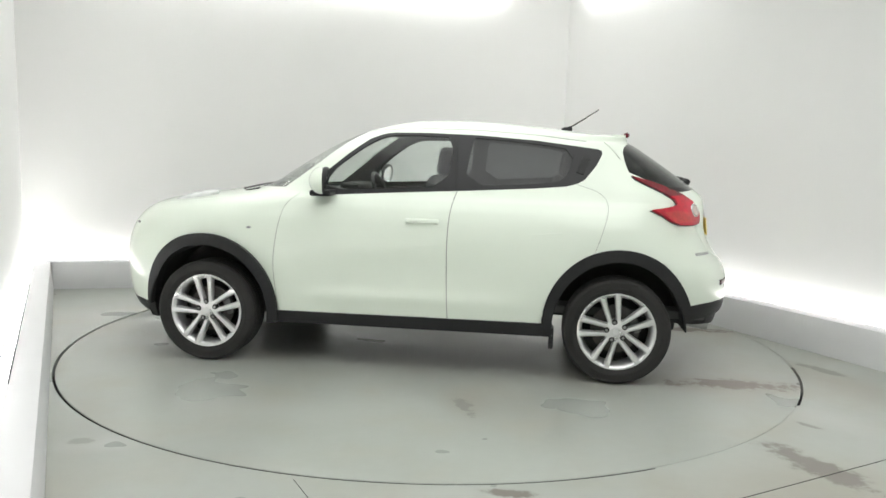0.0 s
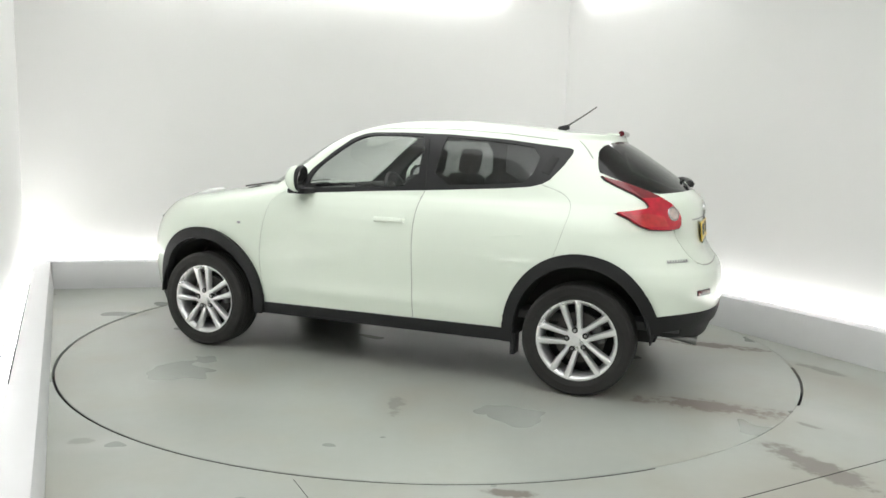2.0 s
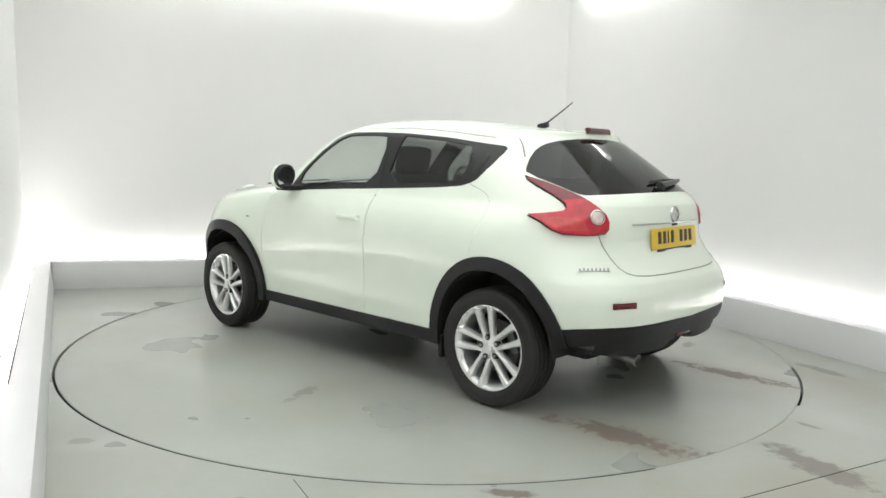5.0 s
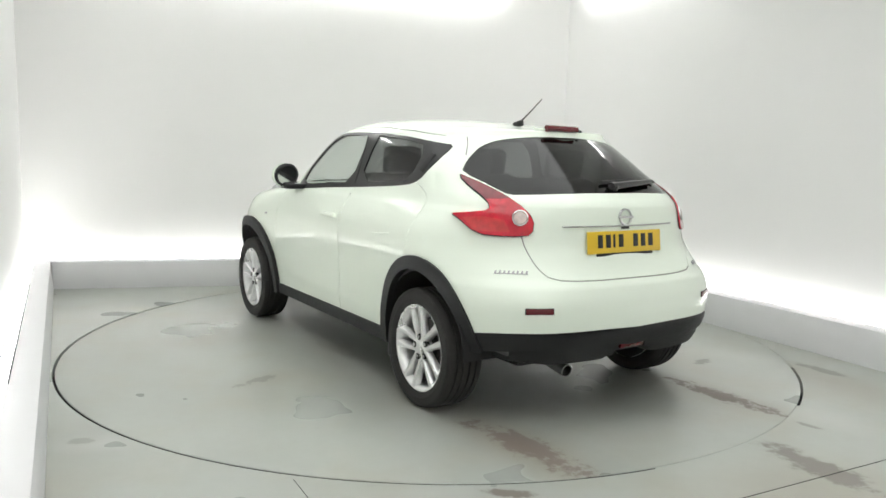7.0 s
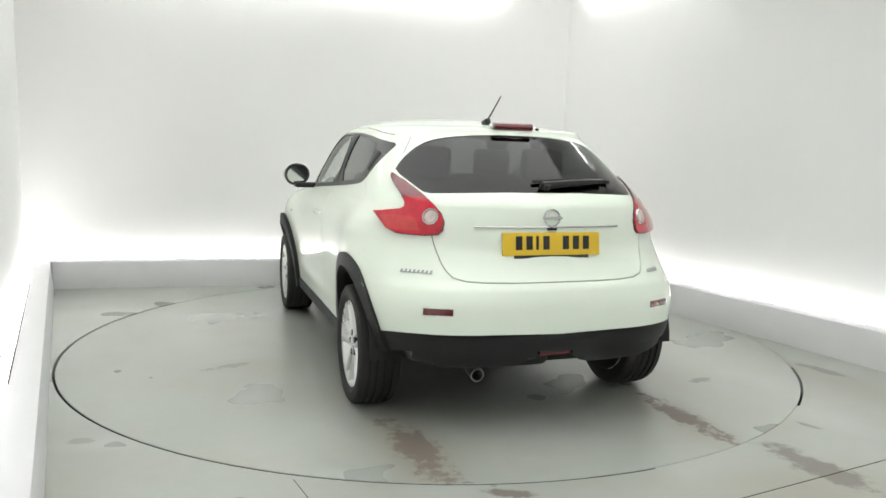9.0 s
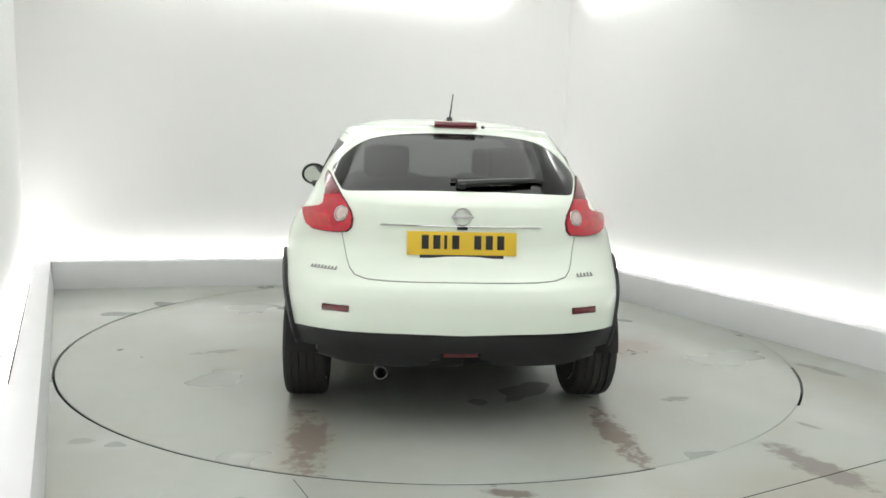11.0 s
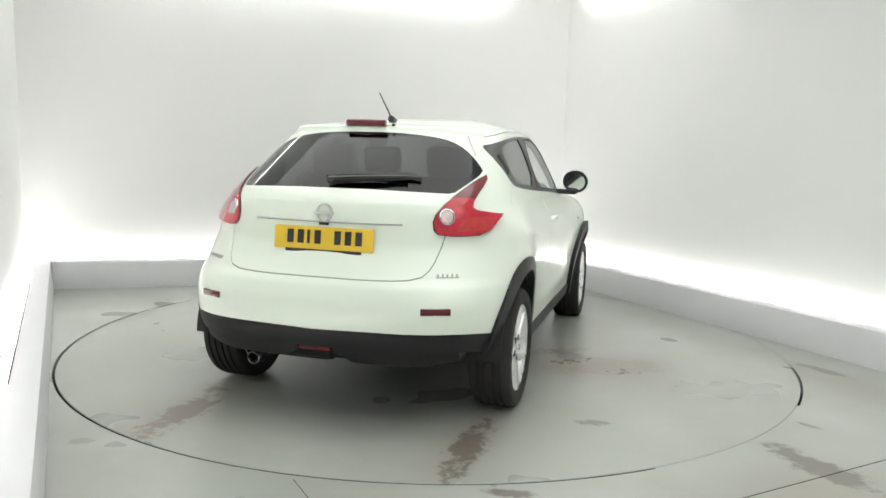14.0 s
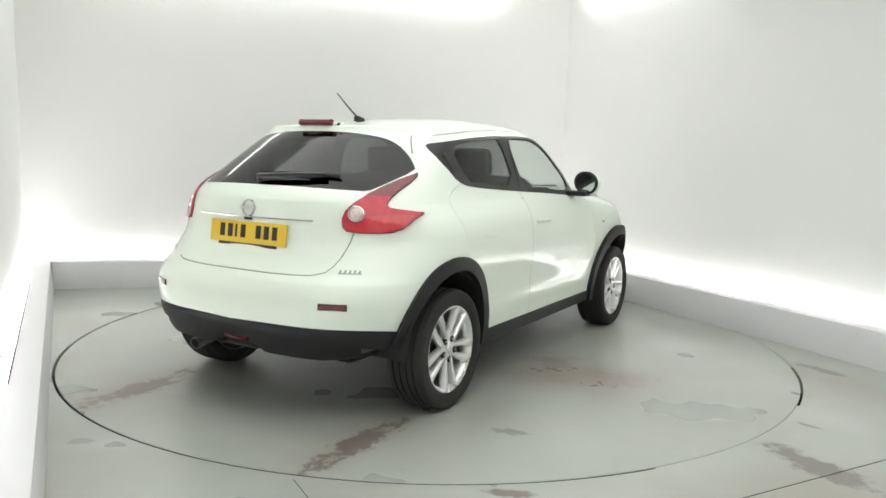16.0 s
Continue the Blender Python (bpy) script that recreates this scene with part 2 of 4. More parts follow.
T = 0.16
OUT_N = ALONG
wallA2 = meet(WALL_A + OUT_L * T, ALONG, WALL_A + OUT_B * T, ACROSS)
wallK2 = meet(WALL_K + OUT_R * T, ALONG, WALL_K + OUT_B * T, ACROSS)
tagged(slab("wall_west", [WALL_A, WALL_NA, WALL_NA + OUT_L * T, wallA2], 0, ROOM_TOP, WALL), "plain white painted booth wall washed by plinth lights", "wall")
tagged(slab("wall_north", [WALL_K, WALL_A, wallA2, wallK2], 0, ROOM_TOP, WALL), "plain white painted end wall behind the turntable", "wall")
tagged(slab("wall_east", [WALL_NK, WALL_K, wallK2, WALL_NK + OUT_R * T], 0, ROOM_TOP, WALL), "plain white painted booth wall beside the turntable", "wall")
tagged(slab("wall_south", [WALL_NA, WALL_NK, WALL_NK + OUT_N * T, WALL_NA + OUT_N * T], 0, ROOM_TOP, WALL), "plain white wall behind the camera", "wall")
tagged(slab("ceiling", [wallA2, wallK2, WALL_NK + OUT_R * T + OUT_N * T, WALL_NA + OUT_L * T + OUT_N * T], ROOM_TOP + 0.003, ROOM_TOP + 0.12, CEIL), "white painted booth ceiling", "ceiling")

# plinths: a low boxed ledge along each wall, with a slot for a strip lamp
SLOT = 0.085                                             # width of the slot next to the wall
plinth_specs = (("plinth_west", CORNER_A, NEAR_A, OUT_L, WALL_A, WALL_NA), ("plinth_north", CORNER_K, CORNER_A, OUT_B, WALL_K, WALL_A), ("plinth_east", NEAR_K, CORNER_K, OUT_R, WALL_NK, WALL_K))


def plinth(name, p, q, out, wp, wq, lean=0.0):
    bm = bmesh.new()
    d = (q - p).normalized()
    inner = DEEP - SLOT
    # mitred ends follow the line from plinth corner to wall corner
    f = inner / DEEP
    pm, qm = p.lerp(wp, f), q.lerp(wq, f)
    prism(bm, [(v.x, v.y) for v in (p, q, qm, pm)], -0.01, PLINTH_TOP, bevel=0.004)
    for v in bm.verts:
        if v.co.z > PLINTH_TOP - 0.01 and (v.co - p).dot(out) < 0.05:
            v.co += out * lean
    prism(bm, [(v.x, v.y) for v in (pm + out * 0.002, qm + out * 0.002, wq - out * 0.002, wp - out * 0.002)], 0.005, 0.15)
    ob = part(name, bm, PLINTH, None, sharp=30)
    return tagged(ob, "low pale grey painted ledge along the wall hiding strip lights", "plinth", kind="structure")


plinths = [plinth(*s, lean=0.020 if s[0] == "plinth_west" else 0.0) for s in plinth_specs]


def strip_lamp(p, q, out, wp, wq):
    """A row of tube lamps in the plinth's slot."""
    a, b = p.lerp(wp, 1 - 0.5 * SLOT / DEEP), q.lerp(wq, 1 - 0.5 * SLOT / DEEP)
    base = tagged(new("strip_lamp"), "white fluorescent strip lamp lying in the ledge slot", "lamp", "strip lamps in the ledges")
    base.location = (a + b) / 2 + Vector((0, 0, 0.15))
    d = b - a
    base.rotation_euler = (0, 0, math.atan2(d.y, d.x))
    L = d.length - 0.1
    part("housing", box(bmesh.new(), (L, 0.06, 0.03), pose(0, 0, 0.017), 0.004), LAMP_FRAME, base)
    part("tube", tube(bmesh.new(), [(-L / 2 + 0.03, 0, 0.052), (L / 2 - 0.03, 0, 0.052)], 0.018, 10), LAMP_STRIP, base, "glowing white tube")


for s in plinth_specs:
    strip_lamp(*s[1:])
# a fine seam along the west ledge
seam = tube(bmesh.new(), [CORNER_A + OUT_L * 0.150 + ALONG * 1.2 + Vector((0, 0, PLINTH_TOP)), CORNER_A + OUT_L * 0.150 + ALONG * 3.95 + Vector((0, 0, PLINTH_TOP))], 0.004, 6)
tagged(part("ledge_trim", seam, SEAL, None), "thin dark joint strip along the ledge top", "trim", kind="structure")


def ceiling_light(x, y, turn, length, width, mat, z=ROOM_TOP):
    lamp = tagged(new("ceiling_light"), "white framed luminous ceiling panel over the booth", "ceiling light", "ceiling panels")
    lamp.location, lamp.rotation_euler = (x, y, z), (0, 0, turn)
    bm = bmesh.new()
    for sx in (-1, 1):
        box(bm, (0.03, width + 0.06, 0.06), pose(sx * (length / 2 + 0.015), 0, -0.030), 0.004)
        box(bm, (length, 0.03, 0.06), pose(0, sx * (width / 2 + 0.015), -0.030), 0.004)
    part("frame", bm, LAMP_FRAME, lamp)
    part("diffuser", box(bmesh.new(), (length, width, 0.012), pose(0, 0, -0.044), 0.003), mat, lamp, "glowing white diffuser")
    return lamp


long_turn = math.atan2(ALONG.y, ALONG.x)
# one wide stretched light ceiling over the booth, and tubes close to the tops of the far walls
end_turn = math.atan2(ACROSS.y, ACROSS.x)
c = (CORNER_A + CORNER_K + NEAR_A + NEAR_K) / 4 + ALONG * 0.45 + OUT_L * 0.45
ceiling_light(c.x, c.y, long_turn, 6.2, 3.3, LAMP_PANEL)


def cornice_lamp(p, q, out, turn, first, last):
    """A tube lamp under the ceiling, a hand's width off the wall."""
    c = p + (q - p).normalized() * (first + last) / 2 - out * 0.095
    lamp = tagged(new("cornice_lamp"), "white fluorescent tube under the ceiling edge", "lamp", "tubes along the ceiling edge")
    lamp.location, lamp.rotation_euler = (c.x, c.y, ROOM_TOP), (0, 0, turn)
    L = last - first
    part("housing", box(bmesh.new(), (L, 0.06, 0.03), pose(0, 0, -0.016), 0.004), LAMP_FRAME, lamp)
    part("tube", tube(bmesh.new(), [(-L / 2 + 0.03, 0, -0.052), (L / 2 - 0.03, 0, -0.052)], 0.018, 10), LAMP_COVE, lamp, "glowing white tube")


cornice_lamp(WALL_A, WALL_K, OUT_B, end_turn, 0.5, 4.72)
cornice_lamp(WALL_K, WALL_NK, OUT_R, long_turn, 0.28, 2.3)

# floor with a round opening, the pit under it and the turntable
DULL, WARM, LIGHT = (0.205, 0.19, 0.165), (0.32, 0.295, 0.245), (0.52, 0.53, 0.50)
BROWN, GREY, RUST = (0.13, 0.10, 0.08), (0.19, 0.185, 0.165), (0.23, 0.135, 0.115)
FLOOR = floor_paint("floor paint", [(1.725, -2.18, 0.34, 0.115, -63, DULL, 0.9), (0.34, -2.51, 0.13, 0.045, -8, BROWN, 0.75), (1.96, -1.67, 0.10, 0.03, -50, GREY, 0.6),
                                    (2.54, -0.58, 0.24, 0.06, -60, GREY, 0.55), (-1.56, -2.07, 0.07, 0.05, 20, GREY, 0.45)],
                    [(1.5, -2.45, 1.0, 0.5, 20, WARM, 0.6), (2.5, -0.9, 1.0, 0.35, -60, WARM, 0.5), (2.1, -1.55, 0.5, 0.25, -50, LIGHT, 0.4), (0.3, -2.55, 0.8, 0.16, 0, LIGHT, 0.35), (-1.5, -2.1, 0.25, 0.15, 10, LIGHT, 0.4)], breakup=1.1)
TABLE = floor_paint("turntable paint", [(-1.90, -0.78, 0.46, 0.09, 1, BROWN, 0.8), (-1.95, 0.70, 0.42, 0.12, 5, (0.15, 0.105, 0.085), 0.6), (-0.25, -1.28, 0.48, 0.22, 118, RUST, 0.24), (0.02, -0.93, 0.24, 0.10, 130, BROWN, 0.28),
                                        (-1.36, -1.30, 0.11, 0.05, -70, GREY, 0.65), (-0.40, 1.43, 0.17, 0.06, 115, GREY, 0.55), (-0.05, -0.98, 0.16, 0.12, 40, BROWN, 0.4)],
                    # the first, widest smear: brownish dirt, darkened to deepen the shade under the car
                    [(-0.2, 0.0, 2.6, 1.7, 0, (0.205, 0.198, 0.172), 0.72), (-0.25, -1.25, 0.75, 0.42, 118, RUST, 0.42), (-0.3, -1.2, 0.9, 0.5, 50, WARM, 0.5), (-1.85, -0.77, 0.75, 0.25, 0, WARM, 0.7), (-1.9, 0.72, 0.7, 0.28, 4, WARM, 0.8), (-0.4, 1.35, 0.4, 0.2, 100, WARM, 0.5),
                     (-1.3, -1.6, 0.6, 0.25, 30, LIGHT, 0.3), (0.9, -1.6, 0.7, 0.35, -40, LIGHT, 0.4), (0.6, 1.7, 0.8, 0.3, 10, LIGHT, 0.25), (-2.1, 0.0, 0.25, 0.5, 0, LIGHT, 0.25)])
bm = bmesh.new()
N = 192
inner = [bm.verts.new(((R_TABLE + 0.015) * math.cos(2 * math.pi * i / N), (R_TABLE + 0.015) * math.sin(2 * math.pi * i / N), 0)) for i in range(N)]
lower = [bm.verts.new((v.co.x, v.co.y, -0.06)) for v in inner]
outer = [bm.verts.new((9.5 * math.cos(2 * math.pi * i / N), 9.5 * math.sin(2 * math.pi * i / N), 0)) for i in range(N)]
for i in range(N):
    j = (i + 1) % N
    bm.faces.new((inner[i], outer[i], outer[j], inner[j]))
    bm.faces.new((lower[i], inner[i], inner[j], lower[j]))
bmesh.ops.recalc_face_normals(bm, faces=bm.faces[:])
tagged(mesh_object("floor", bm, FLOOR, smooth=False), "pale grey painted concrete floor with worn stains", "floor", kind="structure")
tagged(mesh_object("pit", lathe(bmesh.new(), [(2.6, -0.08), (2.6, -0.062)], "Z", 96), PIT, smooth=False), "dark pit below the turntable", "pit", kind="structure")
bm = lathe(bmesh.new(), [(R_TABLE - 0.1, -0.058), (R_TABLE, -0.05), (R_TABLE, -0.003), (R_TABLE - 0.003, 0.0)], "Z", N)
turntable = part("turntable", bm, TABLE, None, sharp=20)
# edge band in the pit's black, so the gap keeps its shade
part("rim", lathe(bmesh.new(), [(R_TABLE + 0.0004, -0.05), (R_TABLE + 0.0012, -0.048), (R_TABLE + 0.0012, -0.005), (R_TABLE + 0.0004, -0.004)], "Z", N, closed=True), PIT, turntable, "edge band of the turntable, coloured dark for the shaded gap", sharp=20)
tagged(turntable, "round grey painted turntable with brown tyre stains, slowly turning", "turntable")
# dirt packed into two stretches of the gap round the turntable
for a0, a1 in ((-66, -33), (-13, 31)):
    bm = bmesh.new()
    rows = [[bm.verts.new((r * math.cos(radians(a0 + (a1 - a0) * i / 24)), r * math.sin(radians(a0 + (a1 - a0) * i / 24)), z)) for r, z in ((R_TABLE + 0.0015, -0.002), (R_TABLE + 0.0148, -0.002), (R_TABLE + 0.0148, -0.02), (R_TABLE + 0.0015, -0.02))] for i in range(25)]
    for p, q in zip(rows, rows[1:]):
        for k in range(4):
            bm.faces.new((p[k], q[k], q[(k + 1) % 4], p[(k + 1) % 4]))
    bm.faces.new(rows[0]), bm.faces.new(rows[-1][::-1])
    bmesh.ops.recalc_face_normals(bm, faces=bm.faces[:])
    tagged(part("gap_filling", bm, FLOOR, None, sharp=30), "grey dirt packed into the gap round the turntable", "floor joint", kind="structure")
# joints of the floor plates
for a, b, r in (((-0.545, -2.43), (-0.40, -2.70), 0.0016), ((1.10, -2.595), (2.20, -2.03), 0.002)):
    jb = tube(bmesh.new(), [(*a, 0.0), (*b, 0.0)], r, 6)
    tagged(part("floor_joint", jb, SEAL, None), "thin dark joint between floor plates", "floor joint", kind="structure")


# ---------- the car's outer skin ----------
# Level curves round the body at each height: rear end, front end, half width, and the lengths of the rounded ends.
def curve_of(pairs):
    """A smooth monotone curve through (height, value) pairs."""
    xs, ys = np.array([p[0] for p in pairs], float), np.array([p[1] for p in pairs], float)
    h, dl = np.diff(xs), np.diff(ys) / np.diff(xs)
    m = np.zeros(len(xs))
    for i in range(1, len(xs) - 1):
        if dl[i - 1] * dl[i] > 0:
            w1, w2 = 2 * h[i] + h[i - 1], h[i] + 2 * h[i - 1]
            m[i] = (w1 + w2) / (w1 / dl[i - 1] + w2 / dl[i])
    m[0], m[-1] = dl[0], dl[-1]

    def value(x):
        x = np.clip(x, xs[0], xs[-1])
        i = np.clip(np.searchsorted(xs, x) - 1, 0, len(h) - 1)
        t = (x - xs[i]) / h[i]
        return ((1 + 2 * t) * (1 - t) ** 2 * ys[i] + t * (1 - t) ** 2 * h[i] * m[i] + t * t * (3 - 2 * t) * ys[i + 1] + t * t * (t - 1) * h[i] * m[i + 1])
    return value


Z_LOW, Z_TOP = 0.20, 1.5655
REAR_X = curve_of([(0.20, -1.62), (0.27, -1.80), (0.33, -1.90), (0.40, -1.965), (0.48, -1.985), (0.62, -1.980), (0.70, -1.960), (0.75, -1.920), (0.82, -1.880), (0.92, -1.852), (1.02, -1.850), (1.08, -1.842),
                   (1.12, -1.815), (1.15, -1.778), (1.20, -1.712), (1.28, -1.600), (1.36, -1.480), (1.42, -1.385), (1.435, -1.355), (1.45, -1.345), (1.472, -1.335), (1.480, -1.25), (1.492, -1.10), (1.51, -0.93), (1.53, -0.74), (1.552, -0.44), (1.566, -0.16)])
FRONT_X = curve_of([(0.20, 1.93), (0.26, 2.05), (0.40, 2.105), (0.60, 2.12), (0.72, 2.10), (0.82, 2.06), (0.90, 1.99), (0.95, 1.90), (0.99, 1.76), (1.03, 1.52), (1.06, 1.28), (1.085, 1.13), (1.11, 1.05), (1.20, 0.90),
                    (1.30, 0.73), (1.40, 0.54), (1.45, 0.42), (1.48, 0.33), (1.50, 0.26), (1.53, 0.14), (1.552, 0.0), (1.566, -0.12)])
HALF_W = curve_of([(0.20, 0.80), (0.25, 0.825), (0.34, 0.835), (0.50, 0.845), (0.65, 0.852), (0.80, 0.856), (0.90, 0.848), (0.98, 0.830), (1.04, 0.802), (1.08, 0.778), (1.15, 0.752), (1.25, 0.715), (1.34, 0.682),
                   (1.40, 0.655), (1.44, 0.632), (1.465, 0.610), (1.485, 0.584), (1.505, 0.545), (1.525, 0.475), (1.545, 0.35), (1.566, 0.02)])
REAR_L = curve_of([(0.20, 0.70), (0.6, 0.74), (1.0, 0.75), (1.3, 0.75), (1.44, 0.72), (1.556, 0.6)])
FRONT_L = curve_of([(0.20, 0.85), (0.7, 0.90), (0.95, 0.95), (1.05, 0.90), (1.1, 0.72), (1.2, 0.60), (1.4, 0.46), (1.566, 0.30)])
REAR_N = curve_of([(0.20, 2.8), (0.6, 3.45), (0.75, 3.0), (0.9, 2.6), (1.1, 2.55), (1.25, 2.55), (1.4, 2.6), (1.47, 2.7), (1.556, 2.3)])
FRONT_N = curve_of([(0.20, 2.4), (0.9, 2.4), (1.0, 2.8), (1.1, 2.85), (1.25, 3.0), (1.42, 3.6), (1.566, 4.0)])


def bulge(x, z):
    """Wheel-arch haunches stand out, the doors draw in below the waist."""
    up = np.exp(-((z - 0.70) / 0.25) ** 2)
    rear_h, front_h = np.exp(-((x + 1.27) / 0.36) ** 2), np.exp(-((x - 1.32) / 0.44) ** 2)
    high = np.exp(-((z - 0.93) / 0.10) ** 2)
    doors = np.exp(-((x - 0.0) / 0.75) ** 4)
    crease = 0.008 * np.exp(-((z - 0.44) / 0.05) ** 2)
    return up * (0.040 * rear_h + 0.056 * front_h) + high * (0.018 * rear_h + 0.026 * front_h) - 0.006 * doors * np.exp(-((z - 0.60) / 0.15) ** 2) + crease * doors


def skin(s, z):
    """The skin's left half at s (0 rear middle, 1 to 2 the flank, 3 front middle) and height z."""
    s, z = np.asarray(s, float), np.asarray(z, float)
    xr, xf, w = REAR_X(z), FRONT_X(z), HALF_W(z)
    span = xf - xr
    lr, lf = np.minimum(REAR_L(z), span * 0.48), np.minimum(FRONT_L(z), span * 0.48)
    nr, nf = REAR_N(z), FRONT_N(z)
    a = np.clip(s, 0, 1) * math.pi / 2
    b = np.clip(3 - s, 0, 1) * math.pi / 2
    ca, sa, cb, sb = (np.maximum(f(v), 0) for f, v in ((np.cos, a), (np.sin, a), (np.cos, b), (np.sin, b)))
    x1, y1 = xr + lr * (1 - ca ** (2 / nr)), w * sa ** (2 / nr)
    x3, y3 = xf - lf * (1 - cb ** (2 / nf)), w * sb ** (2 / nf)
    m = np.clip(s - 1, 0, 1)
    x2 = (xr + lr) + m * (xf - lf - xr - lr)
    x = np.where(s < 1, x1, np.where(s > 2, x3, x2))
    y = np.where(s < 1, y1, np.where(s > 2, y3, w))
    y = y + bulge(x, z) * (y / np.maximum(w, 1e-4)) ** 3
    return np.stack([x, y, z + 0 * x], -1)


def skin_normal(s, z):
    s, z = np.asarray(s, float), np.asarray(z, float)
    ds, dz = 2e-3, 1.5e-3
    a = skin(np.minimum(s + ds, 3), z) - skin(np.maximum(s - ds, 0), z)
    b = skin(s, np.minimum(z + dz, Z_TOP)) - skin(s, np.maximum(z - dz, Z_LOW))
    nrm = np.cross(b, a)
    nrm /= np.maximum(np.linalg.norm(nrm, axis=-1, keepdims=True), 1e-12)
    on_mid = (s < 1e-4) | (s > 3 - 1e-4)
    nrm[..., 1] = np.where(on_mid, 0, nrm[..., 1])
    return nrm / np.maximum(np.linalg.norm(nrm, axis=-1, keepdims=True), 1e-12)


def s_at(axis, value, z, lo=0.0, hi=3.0):
    """The s at which the skin at height z has that x (axis 0) or, in the rear end, that y (axis 1)."""
    if axis == 1:
        hi = min(hi, 1.0)
    for _ in range(40):
        mid_s = (lo + hi) / 2
        if skin(mid_s, z)[axis] < value:
            lo = mid_s
        else:
            hi = mid_s
    return (lo + hi) / 2


# ---------- dividing the skin into panels ----------
from mathutils.geometry import delaunay_2d_cdt

V_Z, V_V = (Z_LOW, 0.95, 1.09, 1.43, Z_TOP), (0.0, 0.75, 1.25, 1.65, 2.15)


def u_of(s):
    return np.interp(s, (0, 1, 2, 3), (0, 1.15, 2.65, 3.85))


def s_of(u):
    return np.interp(u, (0, 1.15, 2.65, 3.85), (0, 1, 2, 3))


def v_of(z):
    return np.interp(z, V_Z, V_V)


def z_of(v):
    return np.interp(v, V_V, V_Z)


def dense(pts, closed=True, step=0.025):
    out = []
    pairs = list(zip(pts, pts[1:] + pts[:1])) if closed else list(zip(pts, pts[1:]))
    for (a, b), (c, d) in pairs:
        k = max(1, int(math.hypot(c - a, d - b) / step))
        out += [(a + (c - a) * i / k, b + (d - b) * i / k) for i in range(k)]
    return out if closed else out + [pts[-1]]


def rounded(pts, turns=2, closed=True):
    """Corner cutting, to turn a rough outline into a soft one."""
    for _ in range(turns):
        q = []
        pairs = list(zip(pts, pts[1:] + pts[:1])) if closed else list(zip(pts, pts[1:]))
        for (a, b), (c, d) in pairs:
            q += [(a * 0.75 + c * 0.25, b * 0.75 + d * 0.25), (a * 0.25 + c * 0.75, b * 0.25 + d * 0.75)]
        pts = q if closed else [pts[0]] + q + [pts[-1]]
    return pts


def domain(pts, axis):
    """Outline points in side view (axis 0) or rear view (axis 1) to the skin's own plane."""
    out = []
    for a, z in pts:
        z = min(max(z, Z_LOW), Z_TOP)
        s = 0.0 if axis == 1 and a <= 0 else s_at(axis, a, z)
        out.append((float(u_of(s)), float(v_of(z))))
    return out


def ribbon(pts, half):
    """A narrow closed outline along an open line."""
    left, right = [], []
    for i, p in enumerate(pts):
        a, b = pts[max(i - 1, 0)], pts[min(i + 1, len(pts) - 1)]
        d = Vector((b[0] - a[0], b[1] - a[1])).normalized()
        left.append((p[0] - d.y * half, p[1] + d.x * half))
        right.append((p[0] + d.y * half, p[1] - d.x * half))
    return left + right[::-1]


def ellipse(cx, cz, rx, rz, n=48, a0=0.0, a1=2 * math.pi):
    return [(cx + rx * math.cos(a0 + (a1 - a0) * i / n), cz + rz * math.sin(a0 + (a1 - a0) * i / n)) for i in range(n)]


WHEEL_X, HUB_Z = 1.265, 0.318
side_window = [(0.64, 1.066), (0.51, 1.063), (0.09, 1.090), (-0.36, 1.115), (-0.765, 1.141), (-0.94, 1.158), (-1.0, 1.175), (-1.045, 1.20), (-1.112, 1.285), (-1.146, 1.350), (-1.147, 1.372), (-1.125, 1.384), (-1.06, 1.391),
               (-0.75, 1.427), (-0.40, 1.451), (-0.08, 1.459), (0.13, 1.457), (0.20, 1.448), (0.285, 1.415), (0.415, 1.320), (0.535, 1.217)]
front_glass = [(0.545, 1.092), (0.10, 1.116), (-0.215, 1.134), (-0.255, 1.434), (-0.08, 1.442), (0.12, 1.440), (0.185, 1.432), (0.27, 1.396), (0.40, 1.303), (0.515, 1.207)]
rear_glass = [(-0.325, 1.141), (-0.765, 1.168), (-0.925, 1.182), (-0.985, 1.373), (-0.75, 1.409), (-0.40, 1.434), (-0.365, 1.436)]
tail_lamp = [(0.664, 1.226), (0.634, 1.192), (0.582, 1.124), (0.553, 1.085), (0.527, 1.045), (0.518, 1.008), (0.525, 0.968), (0.545, 0.948), (0.60, 0.941), (0.66, 0.941), (0.715, 0.944), (0.746, 0.962), (0.766, 1.000), (0.777, 1.029),
             (0.721, 1.045), (0.683, 1.055), (0.666, 1.068), (0.662, 1.090), (0.668, 1.130), (0.675, 1.175), (0.674, 1.205)]
lamp_arm = [(0.50, 1.130), (0.575, 1.117), (0.72, 1.100), (0.72, 1.262), (0.50, 1.262)]
lamp_amber = [(0.757, 1.014), (0.70, 1.026), (0.632, 1.018), (0.618, 0.962), (0.738, 0.957)]
screen_rear = [(-0.01, 1.153), (0.18, 1.153), (0.33, 1.149), (0.50, 1.142), (0.574, 1.138), (0.60, 1.165), (0.655, 1.240), (0.624, 1.281), (0.578, 1.328), (0.510, 1.380), (0.42, 1.414), (0.26, 1.434), (0.1, 1.440), (-0.01, 1.441)]
tailgate_edge = [(0.0, 0.735), (0.22, 0.735), (0.36, 0.737), (0.45, 0.742), (0.505, 0.757), (0.530, 0.785), (0.545, 0.82), (0.565, 0.90), (0.574, 0.944)]
